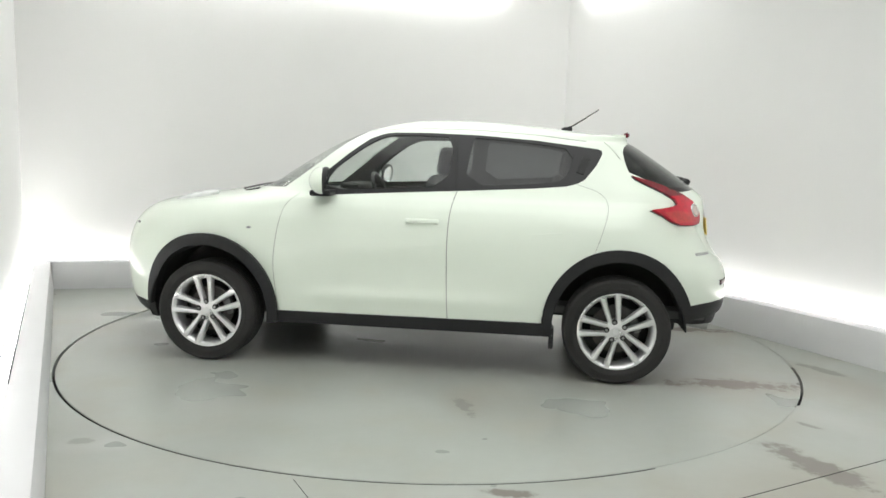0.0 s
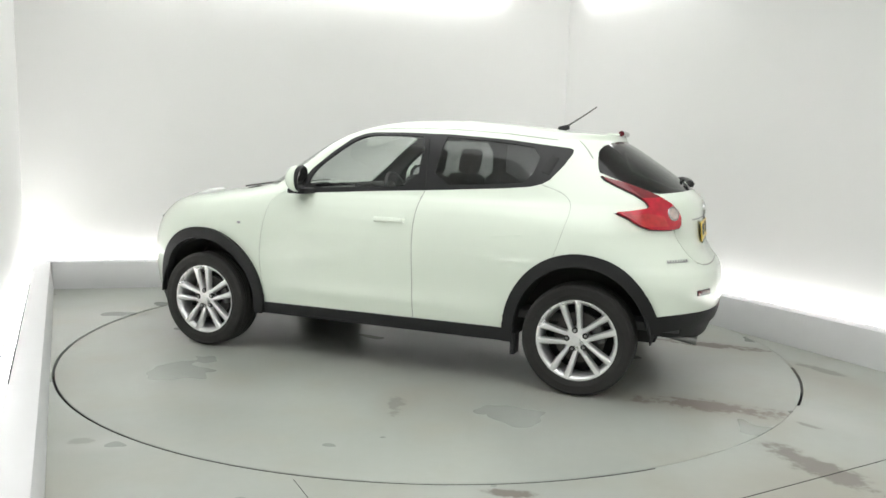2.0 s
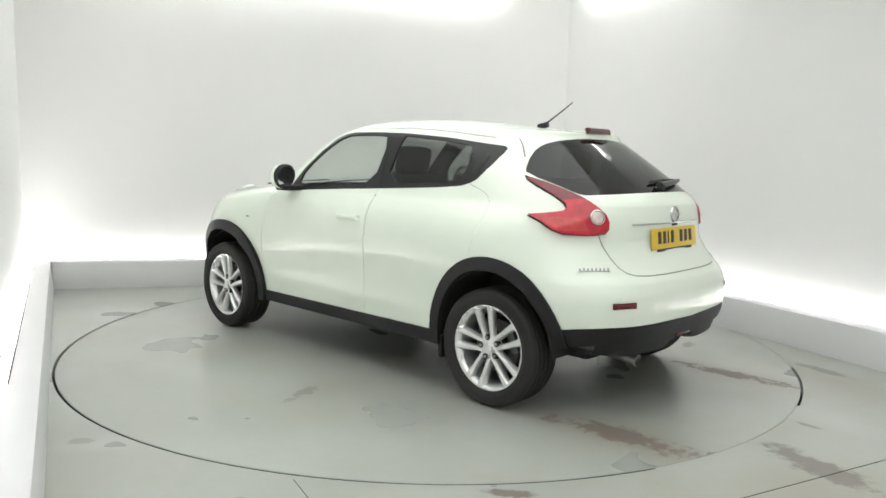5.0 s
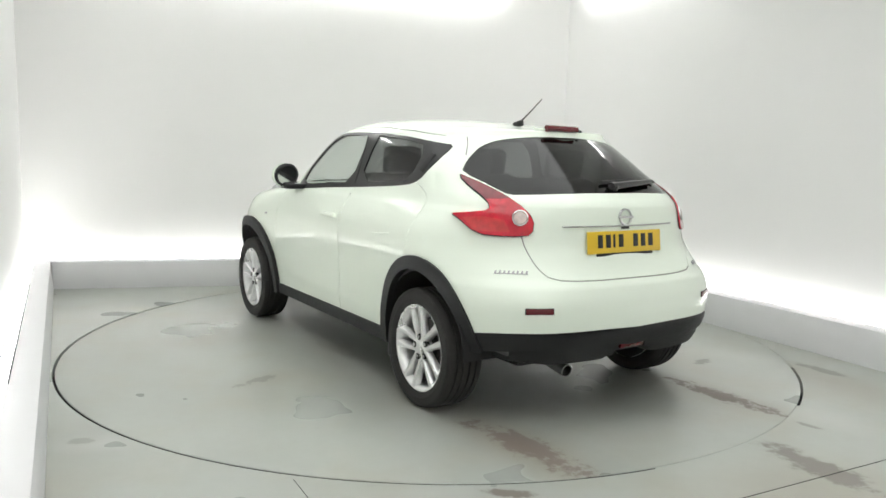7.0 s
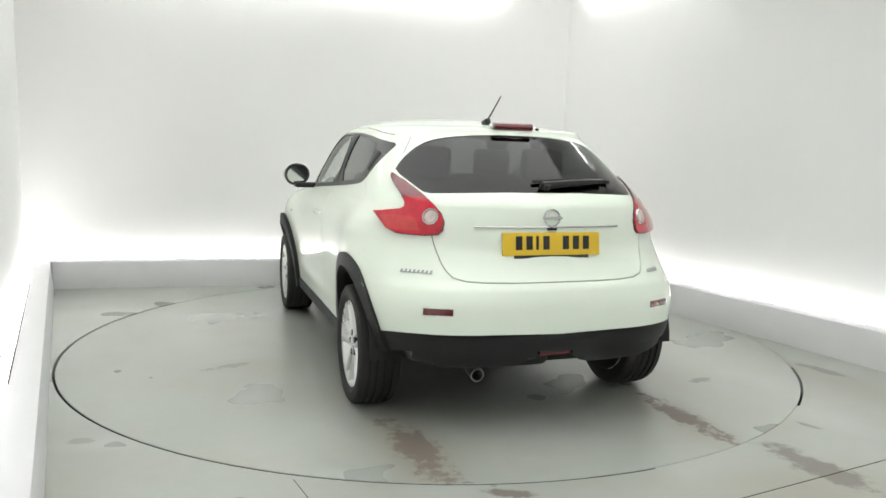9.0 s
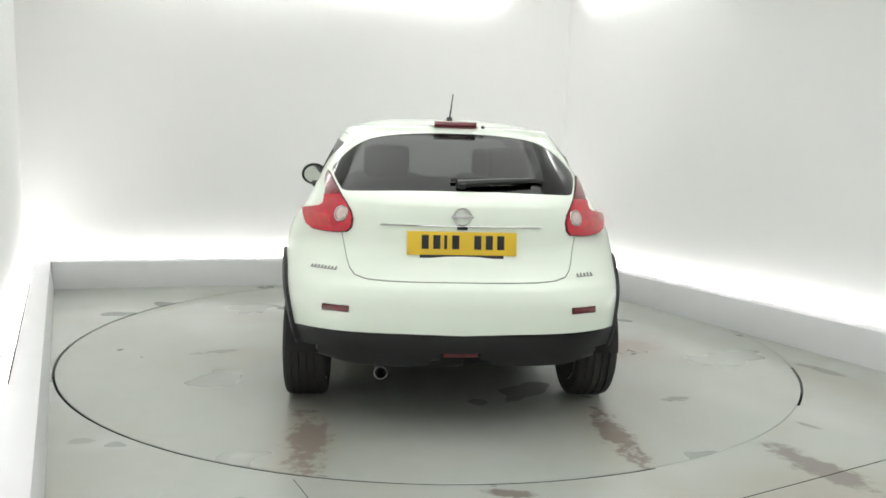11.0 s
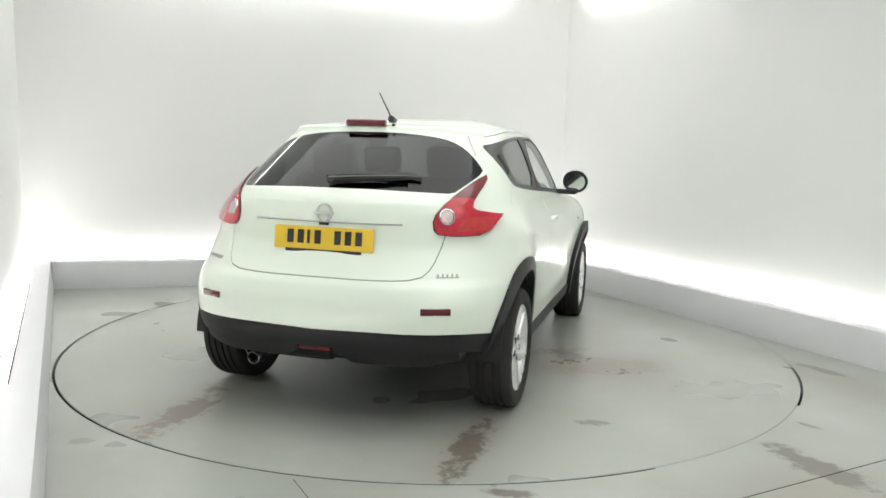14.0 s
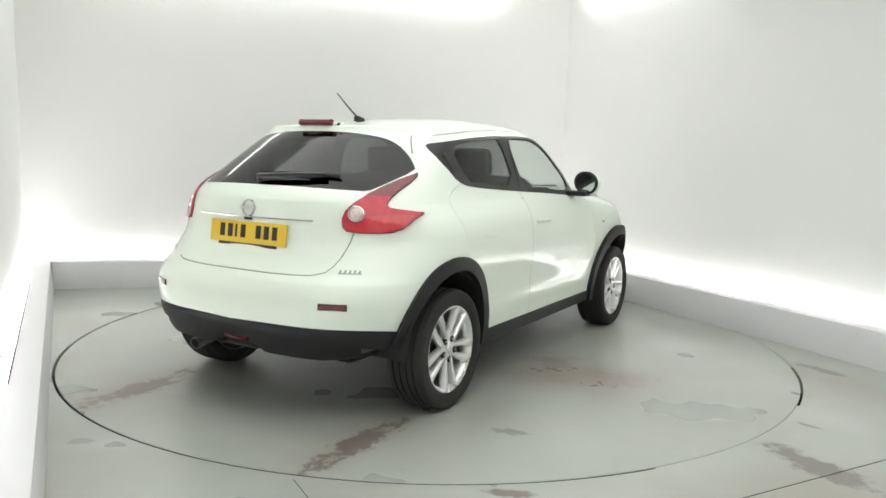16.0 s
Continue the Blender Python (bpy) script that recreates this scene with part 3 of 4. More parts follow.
tailgate = [(-0.01, 0.735)] + tailgate_edge[1:] + [(0.56, 1.05), (0.60, 1.14), (0.664, 1.242), (0.640, 1.29), (0.597, 1.345), (0.540, 1.40), (0.45, 1.432), (0.25, 1.450), (-0.01, 1.454)]
front_seam = rounded([(0.700, 1.066), (0.760, 1.02), (0.795, 0.96), (0.838, 0.72), (0.845, 0.58), (0.825, 0.40), (0.815, 0.333)], closed=False)
mid_seam = rounded([(-0.285, 1.112), (-0.255, 1.02), (-0.240, 0.86), (-0.240, 0.60), (-0.252, 0.333)], closed=False)
rear_seam = rounded([(-1.0, 1.172), (-1.14, 1.13), (-1.195, 1.06), (-1.165, 0.93), (-1.115, 0.775)], closed=False)
bumper_seam = [(-1.60, 0.745), (-1.72, 0.755), (-1.80, 0.752)]
door_front = front_seam + mid_seam[::-1]
door_rear = mid_seam + [(-0.83, 0.333), (-0.83, 0.42), (-0.9, 0.64), (-1.0, 0.73), (-1.115, 0.775)] + rear_seam[::-1]

# name, outline, seen from, in order of rank; inner pieces divide a panel again
OUTLINES, INNER = [], []


def outline(name, pts, axis, raw=False):
    OUTLINES.append((name, pts if raw else domain(dense(pts), axis)))


BOTTOM_LINE = [(0.0, v_of(0.402)), (float(u_of(0.50)), v_of(0.406)), (float(u_of(0.72)), v_of(0.385)), (float(u_of(0.86)), v_of(0.31)), (float(u_of(1.0)), v_of(0.262)), (float(u_of(2.0)), v_of(0.258)), (float(u_of(2.4)), v_of(0.205)), (3.85, v_of(0.205))]
outline("cut", [(-0.1, -0.1)] + [(a, float(b)) for a, b in BOTTOM_LINE] + [(3.95, -0.1)], 0, raw=True)
for wx, tag in ((-WHEEL_X, "rear"), (WHEEL_X, "front")):
    outline("cut", [(a, max(b, 0.245)) for a, b in ellipse(wx, HUB_Z, 0.380, 0.418, 56)], 0)
for wx, tag in ((-WHEEL_X, "rear"), (WHEEL_X, "front")):
    outline("arch_" + tag, [(a, max(b, 0.345 if a < -1.5 else 0.25)) for a, b in ellipse(wx, HUB_Z, 0.444, 0.488, 64)], 0)
outline("sill", [(0.95, 0.331), (0.95, 0.21), (-0.95, 0.21), (-0.95, 0.338)], 0)
outline("glass_front", rounded(front_glass, 1), 0)
outline("glass_rear", rounded(rear_glass, 1), 0)
outline("window_frame", side_window, 0)
outline("lamp_edge", ribbon(dense(tail_lamp + tail_lamp[:1], False), 0.0018), 1)
outline("tail_light", tail_lamp, 1)
outline("rear_window", rounded(screen_rear[1:-1], 1, closed=False) + [(-0.01, 1.440), (-0.01, 1.153)], 1)
outline("seam_front", ribbon(dense(front_seam, False), 0.0020), 0)
outline("seam_mid", ribbon(dense(mid_seam, False), 0.0026), 0)
outline("seam_rear", ribbon(dense(rear_seam, False), 0.0012), 0)
outline("seam_tail", ribbon(dense(tailgate_edge, False), 0.0028), 1)
outline("seam_top", ribbon(dense([(0.592, 1.328), (0.556, 1.378), (0.520, 1.430)], False), 0.0020), 1)
outline("seam_roof", ribbon(dense([(0.22, 1.476), (-0.10, 1.487), (-0.40, 1.484), (-0.75, 1.462), (-1.05, 1.430)], False), 0.0024), 0)
INNER.append(("lamp_arm", "tail_light", domain(dense(lamp_arm), 1)))
INNER.append(("lamp_amber", "tail_light", domain(dense(lamp_amber), 1)))
outline("bumper_black", [(-0.1, -0.1), (float(u_of(0.98)), -0.1), (float(u_of(0.98)), float(v_of(0.452))), (float(u_of(0.8)), float(v_of(0.475))), (float(u_of(0.55)), float(v_of(0.497))), (-0.1, float(v_of(0.493)))], 0, raw=True)
outline("front_black", [(float(u_of(2.05)), -0.1), (3.95, -0.1), (3.95, float(v_of(0.34))), (float(u_of(2.6)), float(v_of(0.33))), (float(u_of(2.05)), float(v_of(0.30)))], 0, raw=True)
outline("tailgate", tailgate, 1)
outline("front_door", door_front, 0)
outline("rear_door", door_rear, 0)
outline("windscreen", [(float(u_of(a)), float(v_of(b))) for a, b in ((2.36, 1.100), (2.36, 1.25), (2.42, 1.40), (2.50, 1.455), (2.7, 1.468), (3.1, 1.472), (3.1, 1.085), (2.6, 1.090))], 0, raw=True)
outline("bonnet", [(float(u_of(a)), float(v_of(b))) for a, b in ((2.30, 1.075), (2.30, 1.03), (2.42, 0.985), (2.6, 0.955), (3.1, 0.95), (3.1, 1.083), (2.6, 1.085))], 0, raw=True)


def inside(poly, px, py):
    res = np.zeros(len(px), bool)
    k = len(poly)
    for i in range(k):
        (xa, ya), (xb, yb) = poly[i], poly[(i + 1) % k]
        if ya != yb:
            res ^= ((ya > py) != (yb > py)) & (px < (xb - xa) * (py - ya) / (yb - ya) + xa)
    return res


def divide():
    """The skin's plane as triangles, each with the panel that it belongs to."""
    verts, edges = [], []
    for name, poly in OUTLINES + [(a, c) for a, b, c in INNER]:
        k0, k = len(verts), len(poly)
        verts += [Vector((min(max(a, 0.0), 3.85), min(max(b, 0.0), 2.15))) for a, b in poly]
        edges += [(k0 + i, k0 + (i + 1) % k) for i in range(k)]
    grid = [(a, b) for a in np.linspace(0, 3.85, 121) for b in np.linspace(0, 2.15, 101)]
    # fine rows where the rear lip bends sharply
    grid += [(a, float(v_of(z))) for a in np.linspace(0, 1.1, 40) for z in (1.4435, 1.4475, 1.453, 1.4735, 1.4765, 1.479)]
    verts += [Vector(p) for p in grid]
    pts, _, faces, _, _, _ = delaunay_2d_cdt(verts, edges, [], 0, 1e-6)
    uv = np.array([(p.x, p.y) for p in pts])
    tri = np.array([f for f in faces if len(f) == 3])
    cen = uv[tri].mean(1)
    owner = np.full(len(tri), -1)
    names = ["body_shell"]
    for name, poly in OUTLINES:
        if name not in names:
            names.append(name)
        hit = inside(poly, cen[:, 0], cen[:, 1]) & (owner < 0)
        owner[hit] = names.index(name)
    owner[owner < 0] = 0
    for name, whole, poly in INNER:
        names.append(name)
        owner[inside(poly, cen[:, 0], cen[:, 1]) & (owner == names.index(whole))] = names.index(name)
    return uv, tri, owner, names


UV, TRI, OWNER, NAMES = divide()
SKIN_P, SKIN_N = skin(s_of(UV[:, 0]), z_of(UV[:, 1])), skin_normal(s_of(UV[:, 0]), z_of(UV[:, 1]))


def panel(name, keys, materials, parent, sides=(1, -1), lift=0.0, thick=0.012, label="", pick=None):
    """A panel of the skin as a sheet with thickness: outer face, inner face and rim."""
    keys = [NAMES.index(k) for k in keys]
    mask = np.isin(OWNER, keys)
    if pick is not None:
        mask &= pick(SKIN_P[TRI].mean(1))
    tri = TRI[mask]
    used, inv = np.unique(tri, return_inverse=True)
    tri = inv.reshape(-1, 3)
    p, nr = SKIN_P[used], SKIN_N[used]
    lift = lift(p)[:, None] if callable(lift) else lift
    co, normals, faces, mats = [], [], [], []
    count = {}
    for f in tri:
        for a, b in ((f[0], f[1]), (f[1], f[2]), (f[2], f[0])):
            count[(a, b)] = count.get((a, b), 0) + 1
    rim = [(a, b) for a, b in count if (b, a) not in count and not (abs(p[a, 1]) < 1e-3 and abs(p[b, 1]) < 1e-3)]
    for sd in sides:
        flip = np.array((1, sd, 1))
        k = len(co)
        out, inn = (p + nr * lift) * flip, (p + nr * (lift - thick)) * flip
        co += out.tolist() + inn.tolist()
        normals += (nr * flip).tolist() + (-nr * flip).tolist()
        m = len(p)
        # the two halves share the points of the middle line
        at = [i if len(sides) > 1 and sd < 0 and abs(p[i, 1]) < 1e-4 else k + i for i in range(m)]
        at_in = [i + m for i in at]
        for a, b, c in tri.tolist():
            q, r = (at[a], at[b], at[c]), (at_in[a], at_in[b], at_in[c])
            faces += [(q[0], q[2], q[1]), r] if sd > 0 else [q, (r[0], r[2], r[1])]
            mats += [0, 1]
        for a, b in rim:
            q = len(co)
            quad = [out[a], out[b], inn[b], inn[a]]
            nn = np.cross(quad[1] - quad[0], quad[3] - quad[0]) * sd
            nn /= max(np.linalg.norm(nn), 1e-9)
            co += [v.tolist() for v in quad]
            normals += [nn.tolist()] * 4
            faces.append((q, q + 1, q + 2, q + 3) if sd > 0 else (q, q + 3, q + 2, q + 1))
            mats.append(0)
    me = bpy.data.meshes.new(name)
    me.from_pydata(co, [], faces)
    mm = materials if isinstance(materials, (list, tuple)) else (materials, materials)
    for x in mm:
        me.materials.append(x)
    me.polygons.foreach_set("material_index", mats)
    me.polygons.foreach_set("use_smooth", [True] * len(faces))
    me.update()
    me.normals_split_custom_set_from_vertices(normals)
    ob = new(name, me)
    ob.parent = parent
    return tagged(ob, label) if label else ob


def lamp_lift(p):
    """The tail lights stand further out towards their tips."""
    return 0.013 + 0.012 * np.clip((p[:, 1] - 0.60) / 0.15, 0, 1)


car = tagged(new("car"), "off-white compact crossover car with black arches parked on the turntable", "car")
panel("body_shell", ["body_shell"], (PAINT, LINING), car)
panel("bonnet", ["bonnet"], (PAINT, UNDER), car)
tail_panel = panel("tailgate", ["tailgate"], (PAINT, LINING), car)
rear_window = panel("rear_window", ["rear_window"], (REAR_PANE, PANE_BACK), tail_panel, thick=0.004, lift=-0.002, label="dark tinted rear window glass")
panel("windscreen", ["windscreen"], (SCREEN, PANE_BACK), car, thick=0.004, label="curved clear windscreen")
panel("rear_bumper", ["bumper_black"], (CLAD, UNDER), car, label="black plastic lower rear bumper", thick=0.02)
panel("front_bumper", ["front_black"], (CLAD, UNDER), car, label="black plastic lower front bumper", thick=0.02)
for sd in (1, -1):
    fd = panel("front_door", ["front_door"], (PAINT, LINING), car, (sd,))
    rd = panel("rear_door", ["rear_door"], (PAINT, LINING), car, (sd,))
    panel("window_frame", ["window_frame"], TRIM, car, (sd,), lift=0.001, thick=0.014, label="gloss black side window surround")
    panel("window", ["glass_front"], (GLASS, PANE_BACK), fd, (sd,), lift=-0.004, thick=0.004, label="lightly tinted door glass")
    panel("window", ["glass_rear"], (PRIVACY, PANE_BACK), rd, (sd,), lift=-0.004, thick=0.004, label="dark privacy door glass")
    panel("wheel_arch", ["arch_rear"], (CLAD, UNDER), car, (sd,), lift=0.017, thick=0.04, label="black plastic wheel arch cladding", pick=lambda c: c[:, 0] < 0)
    panel("wheel_arch", ["arch_front"], (CLAD, UNDER), car, (sd,), lift=0.032, thick=0.050, label="black plastic wheel arch cladding", pick=lambda c: c[:, 0] > 0)
    panel("sill", ["sill"], (CLAD, UNDER), car, (sd,), lift=0.010, thick=0.05, label="black plastic sill cladding")
    lamp = panel("tail_light", ["tail_light"], (RED, RED_DARK), car, (sd,), lift=lamp_lift, thick=0.06, label="red boomerang tail light")
    panel("lamp_arm", ["lamp_arm"], (RED_ARM, RED_DARK), lamp, (sd,), lift=0.012, thick=0.05, label="dark red upper arm of the tail light")
    panel("indicator", ["lamp_amber"], (AMBER, RED_DARK), lamp, (sd,), lift=lamp_lift, thick=0.06, label="amber patterned indicator lens")
    panel("lamp_gasket", ["lamp_edge"], SEAL, lamp, (sd,), lift=0.006, thick=0.03)
    for key in ("seam_front", "seam_mid", "seam_rear", "seam_tail", "seam_top", "seam_roof"):
        panel("seam_seal", [key], SEAM, car, (sd,), lift=-0.004, thick=0.006)


def at_skin(axis, a, z, sd=1, lift=0.0):
    """A pose on the skin: z outwards, x along the level line, for fittings."""
    s = s_at(axis, a, z) if a > 0 or axis == 0 else 0.0
    p, n = skin(s, z), skin_normal(np.array([s]), np.array([z]))[0]
    n = Vector((n[0], n[1] * sd, n[2]))
    x = Vector((0, 0, 1)).cross(n).normalized()
    y = n.cross(x)
    m = Matrix((x, y, n)).transposed().to_4x4()
    m.translation = Vector((p[0], p[1] * sd, p[2])) + n * lift
    return m


# ---------- wheels ----------
def wheel(x, sd):
    bm = bmesh.new()
    lathe(bm, [(0.218, 0.090), (0.232, 0.096), (0.236, 0.088), (0.232, 0.078), (0.215, 0.070), (0.205, 0.0), (0.215, -0.09), (0.235, -0.10), (0.222, -0.09), (0.195, 0.0), (0.205, 0.072)], n=64, closed=True)
    me = bpy.data.meshes.new("wheel")
    bm.to_mesh(me)
    bm.free()
    me.materials.append(ALLOY)
    for p in me.polygons:
        p.use_smooth = True
    w = new("wheel", me)
    w.parent = car
    w.matrix_basis = pose(x, sd * (0.806 if x > 0 else 0.772), HUB_Z - 0.002, 0, (7 if x > 0 else 12) if sd > 0 else 184, 0 if sd > 0 else 180)
    # tyre with four rain grooves
    half, r = 0.106, HUB_Z
    prof = [(0.228, -0.094), (0.245, -0.104), (0.275, -0.109), (0.298, -0.107), (0.310, -0.098), (r - 0.003, -0.086)]
    for g in (-0.058, -0.020, 0.020, 0.058):
        prof += [(r, g - 0.0065), (r - 0.010, g - 0.005), (r - 0.010, g + 0.005), (r, g + 0.0065)]
    prof += [(r - 0.003, 0.086), (0.310, 0.098), (0.298, 0.107), (0.275, 0.109), (0.268, 0.1075), (0.262, 0.109), (0.245, 0.104), (0.228, 0.094)]
    tyre = part("tyre", lathe(bmesh.new(), prof, n=72, closed=True), RUBBER, w, "black road tyre with ribbed tread", sharp=30)
    # five twin spokes
    bm = bmesh.new()
    for i in range(5):
        for k in (-1, 1):
            m = pose(0, 0, 0, 0, i * 72, 0)
            t = bmesh.new()
            # loft along the spoke: radius, offset from the pair's middle, width, height of the face
            loops = []
            for r0, c0, w0, y0 in ((0.040, 0.022, 0.028, 0.080), (0.075, 0.027, 0.030, 0.081), (0.13, 0.035, 0.034, 0.086), (0.19, 0.043, 0.040, 0.091), (0.213, 0.046, 0.045, 0.093), (0.227, 0.048, 0.056, 0.092)):
                shape = ((-0.5, -0.036), (-0.5, -0.013), (-0.30, -0.001), (0.0, 0.001), (0.30, -0.001), (0.5, -0.013), (0.5, -0.036))
                loops.append([t.verts.new((k * c0 + a * w0, y0 + d, r0)) for a, d in shape])
            for la, lb in zip(loops, loops[1:]):
                for j in range(7):
                    t.faces.new((la[j], la[(j + 1) % 7], lb[(j + 1) % 7], lb[j]))
            t.faces.new(loops[0]), t.faces.new(loops[-1][::-1])
            bmesh.ops.recalc_face_normals(t, faces=t.faces[:])
            t.transform(m)
            tm = bpy.data.meshes.new("tmp")
            t.to_mesh(tm)
            t.free()
            bm.from_mesh(tm)
            bpy.data.meshes.remove(tm)
    part("spokes", bm, ALLOY, w, "silver five twin-spoke alloy")
    part("hub_cap", lathe(bmesh.new(), [(0.0, 0.088), (0.022, 0.087), (0.026, 0.082), (0.060, 0.0795), (0.071, 0.072), (0.071, 0.045), (0.0, 0.045)], n=40), ALLOY, w)
    for i in range(5):
        a = radians(72 * i)
        seat_at = pose(0.056 * math.sin(a), 0, 0.056 * math.cos(a))
        # black disc proud of the hub; its colour stands for the recess's shade
        part("nut_recess_shade", lathe(bmesh.new(), [(0.0, 0.0835), (0.015, 0.0835), (0.017, 0.080), (0.017, 0.060), (0.0, 0.060)], n=16, m=seat_at), UNDER, w)
        part("wheel_nut", lathe(bmesh.new(), [(0.0, 0.090), (0.007, 0.0895), (0.0095, 0.086), (0.0095, 0.070), (0.0, 0.070)], n=6, m=seat_at), STEEL, w)
    part("brake_disc", lathe(bmesh.new(), [(0.0, 0.02), (0.075, 0.02), (0.08, 0.005), (0.145, 0.005), (0.145, -0.018), (0.0, -0.018)], n=40), DISC, w, "dark worn brake disc")
    part("brake_caliper", box(bmesh.new(), (0.05, 0.05, 0.13), pose(-0.115, 0.0, 0.02, 0, 10, 0), 0.012), ALLOY_DARK, w)
    # added black disc across the barrel's inner side, in place of the shade inside
    part("barrel_shade", lathe(bmesh.new(), [(0.0, -0.085), (0.19, -0.092), (0.232, -0.1035), (0.228, -0.108), (0.0, -0.100)], n=40), UNDER, w)
    return w


for x in (WHEEL_X, -WHEEL_X):
    for sd in (1, -1):
        wheel(x, sd)
        # liner inside the arch
        bm = bmesh.new()
        n, r = 28, 0.415
        rows = []
        for i in range(n + 1):
            a = radians(2 + 176 * i / n)
            cx, cz = x + r * 0.97 * math.cos(a), HUB_Z + r * math.sin(a)
            rows.append((bm.verts.new((cx, sd * 0.85, cz)), bm.verts.new((cx, sd * 0.52, cz)), bm.verts.new((x, sd * 0.52, HUB_Z))))
        for a, b in zip(rows, rows[1:]):
            bm.faces.new((a[0], b[0], b[1], a[1]))
            bm.faces.new((a[1], b[1], b[2]))
        bmesh.ops.remove_doubles(bm, verts=bm.verts[:], dist=1e-4)
        bmesh.ops.recalc_face_normals(bm, faces=bm.faces[:])
        bmesh.ops.solidify(bm, geom=bm.faces[:], thickness=0.008)
        part("arch_liner", bm, UNDER, car)
    part("axle", tube(bmesh.new(), [(x, -0.70, HUB_Z - 0.01), (x, 0.70, HUB_Z - 0.01)], 0.035, 10), UNDER, car)

# underbody, exhaust, mud flaps
bm = box(bmesh.new(), (1.66, 1.44, 0.10), pose(0, 0, 0.275), 0.02)
box(bm, (0.62, 1.02, 0.14), pose(-1.35, 0, 0.33), 0.03)
box(bm, (0.80, 1.02, 0.14), pose(1.45, 0, 0.29), 0.03)
box(bm, (0.5, 0.9, 0.08), pose(0.75, 0, 0.215), 0.03)
part("underbody", bm, UNDER, car, "dark underbody and suspension")
part("rear_silencer", box(bmesh.new(), (0.24, 0.40, 0.11), pose(-1.70, 0.16, 0.345), 0.05, 3), UNDER, car)
bm = lathe(bmesh.new(), [(0.030, -0.16), (0.033, 0.0), (0.030, 0.0), (0.027, -0.16)], "X", 20, pose(-1.88, 0.375, 0.285, 0, 172, 0), closed=True)
part("exhaust_pipe", bm, STEEL, car, "dull steel exhaust tailpipe", sharp=50)
part("exhaust_pipe", tube(bmesh.new(), [(-1.74, 0.375, 0.30), (-1.6, 0.36, 0.33), (-1.5, 0.15, 0.33)], 0.026, 10), UNDER, car)
part("fog_light", box(bmesh.new(), (0.030, 0.165, 0.028), pose(-1.935, 0.0, 0.396, 0, -14, 0), 0.006), RED_DARK, car, "dark red low fog light")


def valance(sd):
    """The recessed lower lip of the bumper between the fog light and the wheel."""
    t = bmesh.new()
    loops = []
    for k in range(15):
        e = k / 14
        y = 0.095 + 0.585 * e
        drop = min(1.0, 5.0 * e + 0.25) * (1.0 - 0.35 * max(0.0, e - 0.7) / 0.3)
        x = float(skin(s_at(1, y, 0.42), 0.42)[0])
        shape = ((0.018, 0.415), (0.030, 0.385), (0.034, 0.372 - 0.010 * drop), (0.046, 0.400 - 0.068 * drop), (0.10, 0.396 - 0.075 * drop), (0.22, 0.400 - 0.07 * drop), (0.24, 0.42))
        loops.append([t.verts.new((x + dx, sd * y, zz)) for dx, zz in shape])
    for la, lb in zip(loops, loops[1:]):
        for j in range(7):
            t.faces.new((la[j], la[(j + 1) % 7], lb[(j + 1) % 7], lb[j]))
    t.faces.new(loops[0]), t.faces.new(loops[-1][::-1])
    bmesh.ops.recalc_face_normals(t, faces=t.faces[:])
    part("rear_valance", t, CLAD, car, "black moulded lip below the rear bumper", sharp=40)


valance(1)
valance(-1)
part("exhaust_hanger", tube(bmesh.new(), [(-1.74, -0.42, 0.36), (-1.76, -0.44, 0.325), (-1.76, -0.48, 0.32)], 0.016, 8), UNDER, car)
for sd in (1, -1):
    part("mud_flap", box(bmesh.new(), (0.03, 0.10, 0.13), pose(-0.885, sd * 0.78, 0.245), 0.008), CLAD, car)

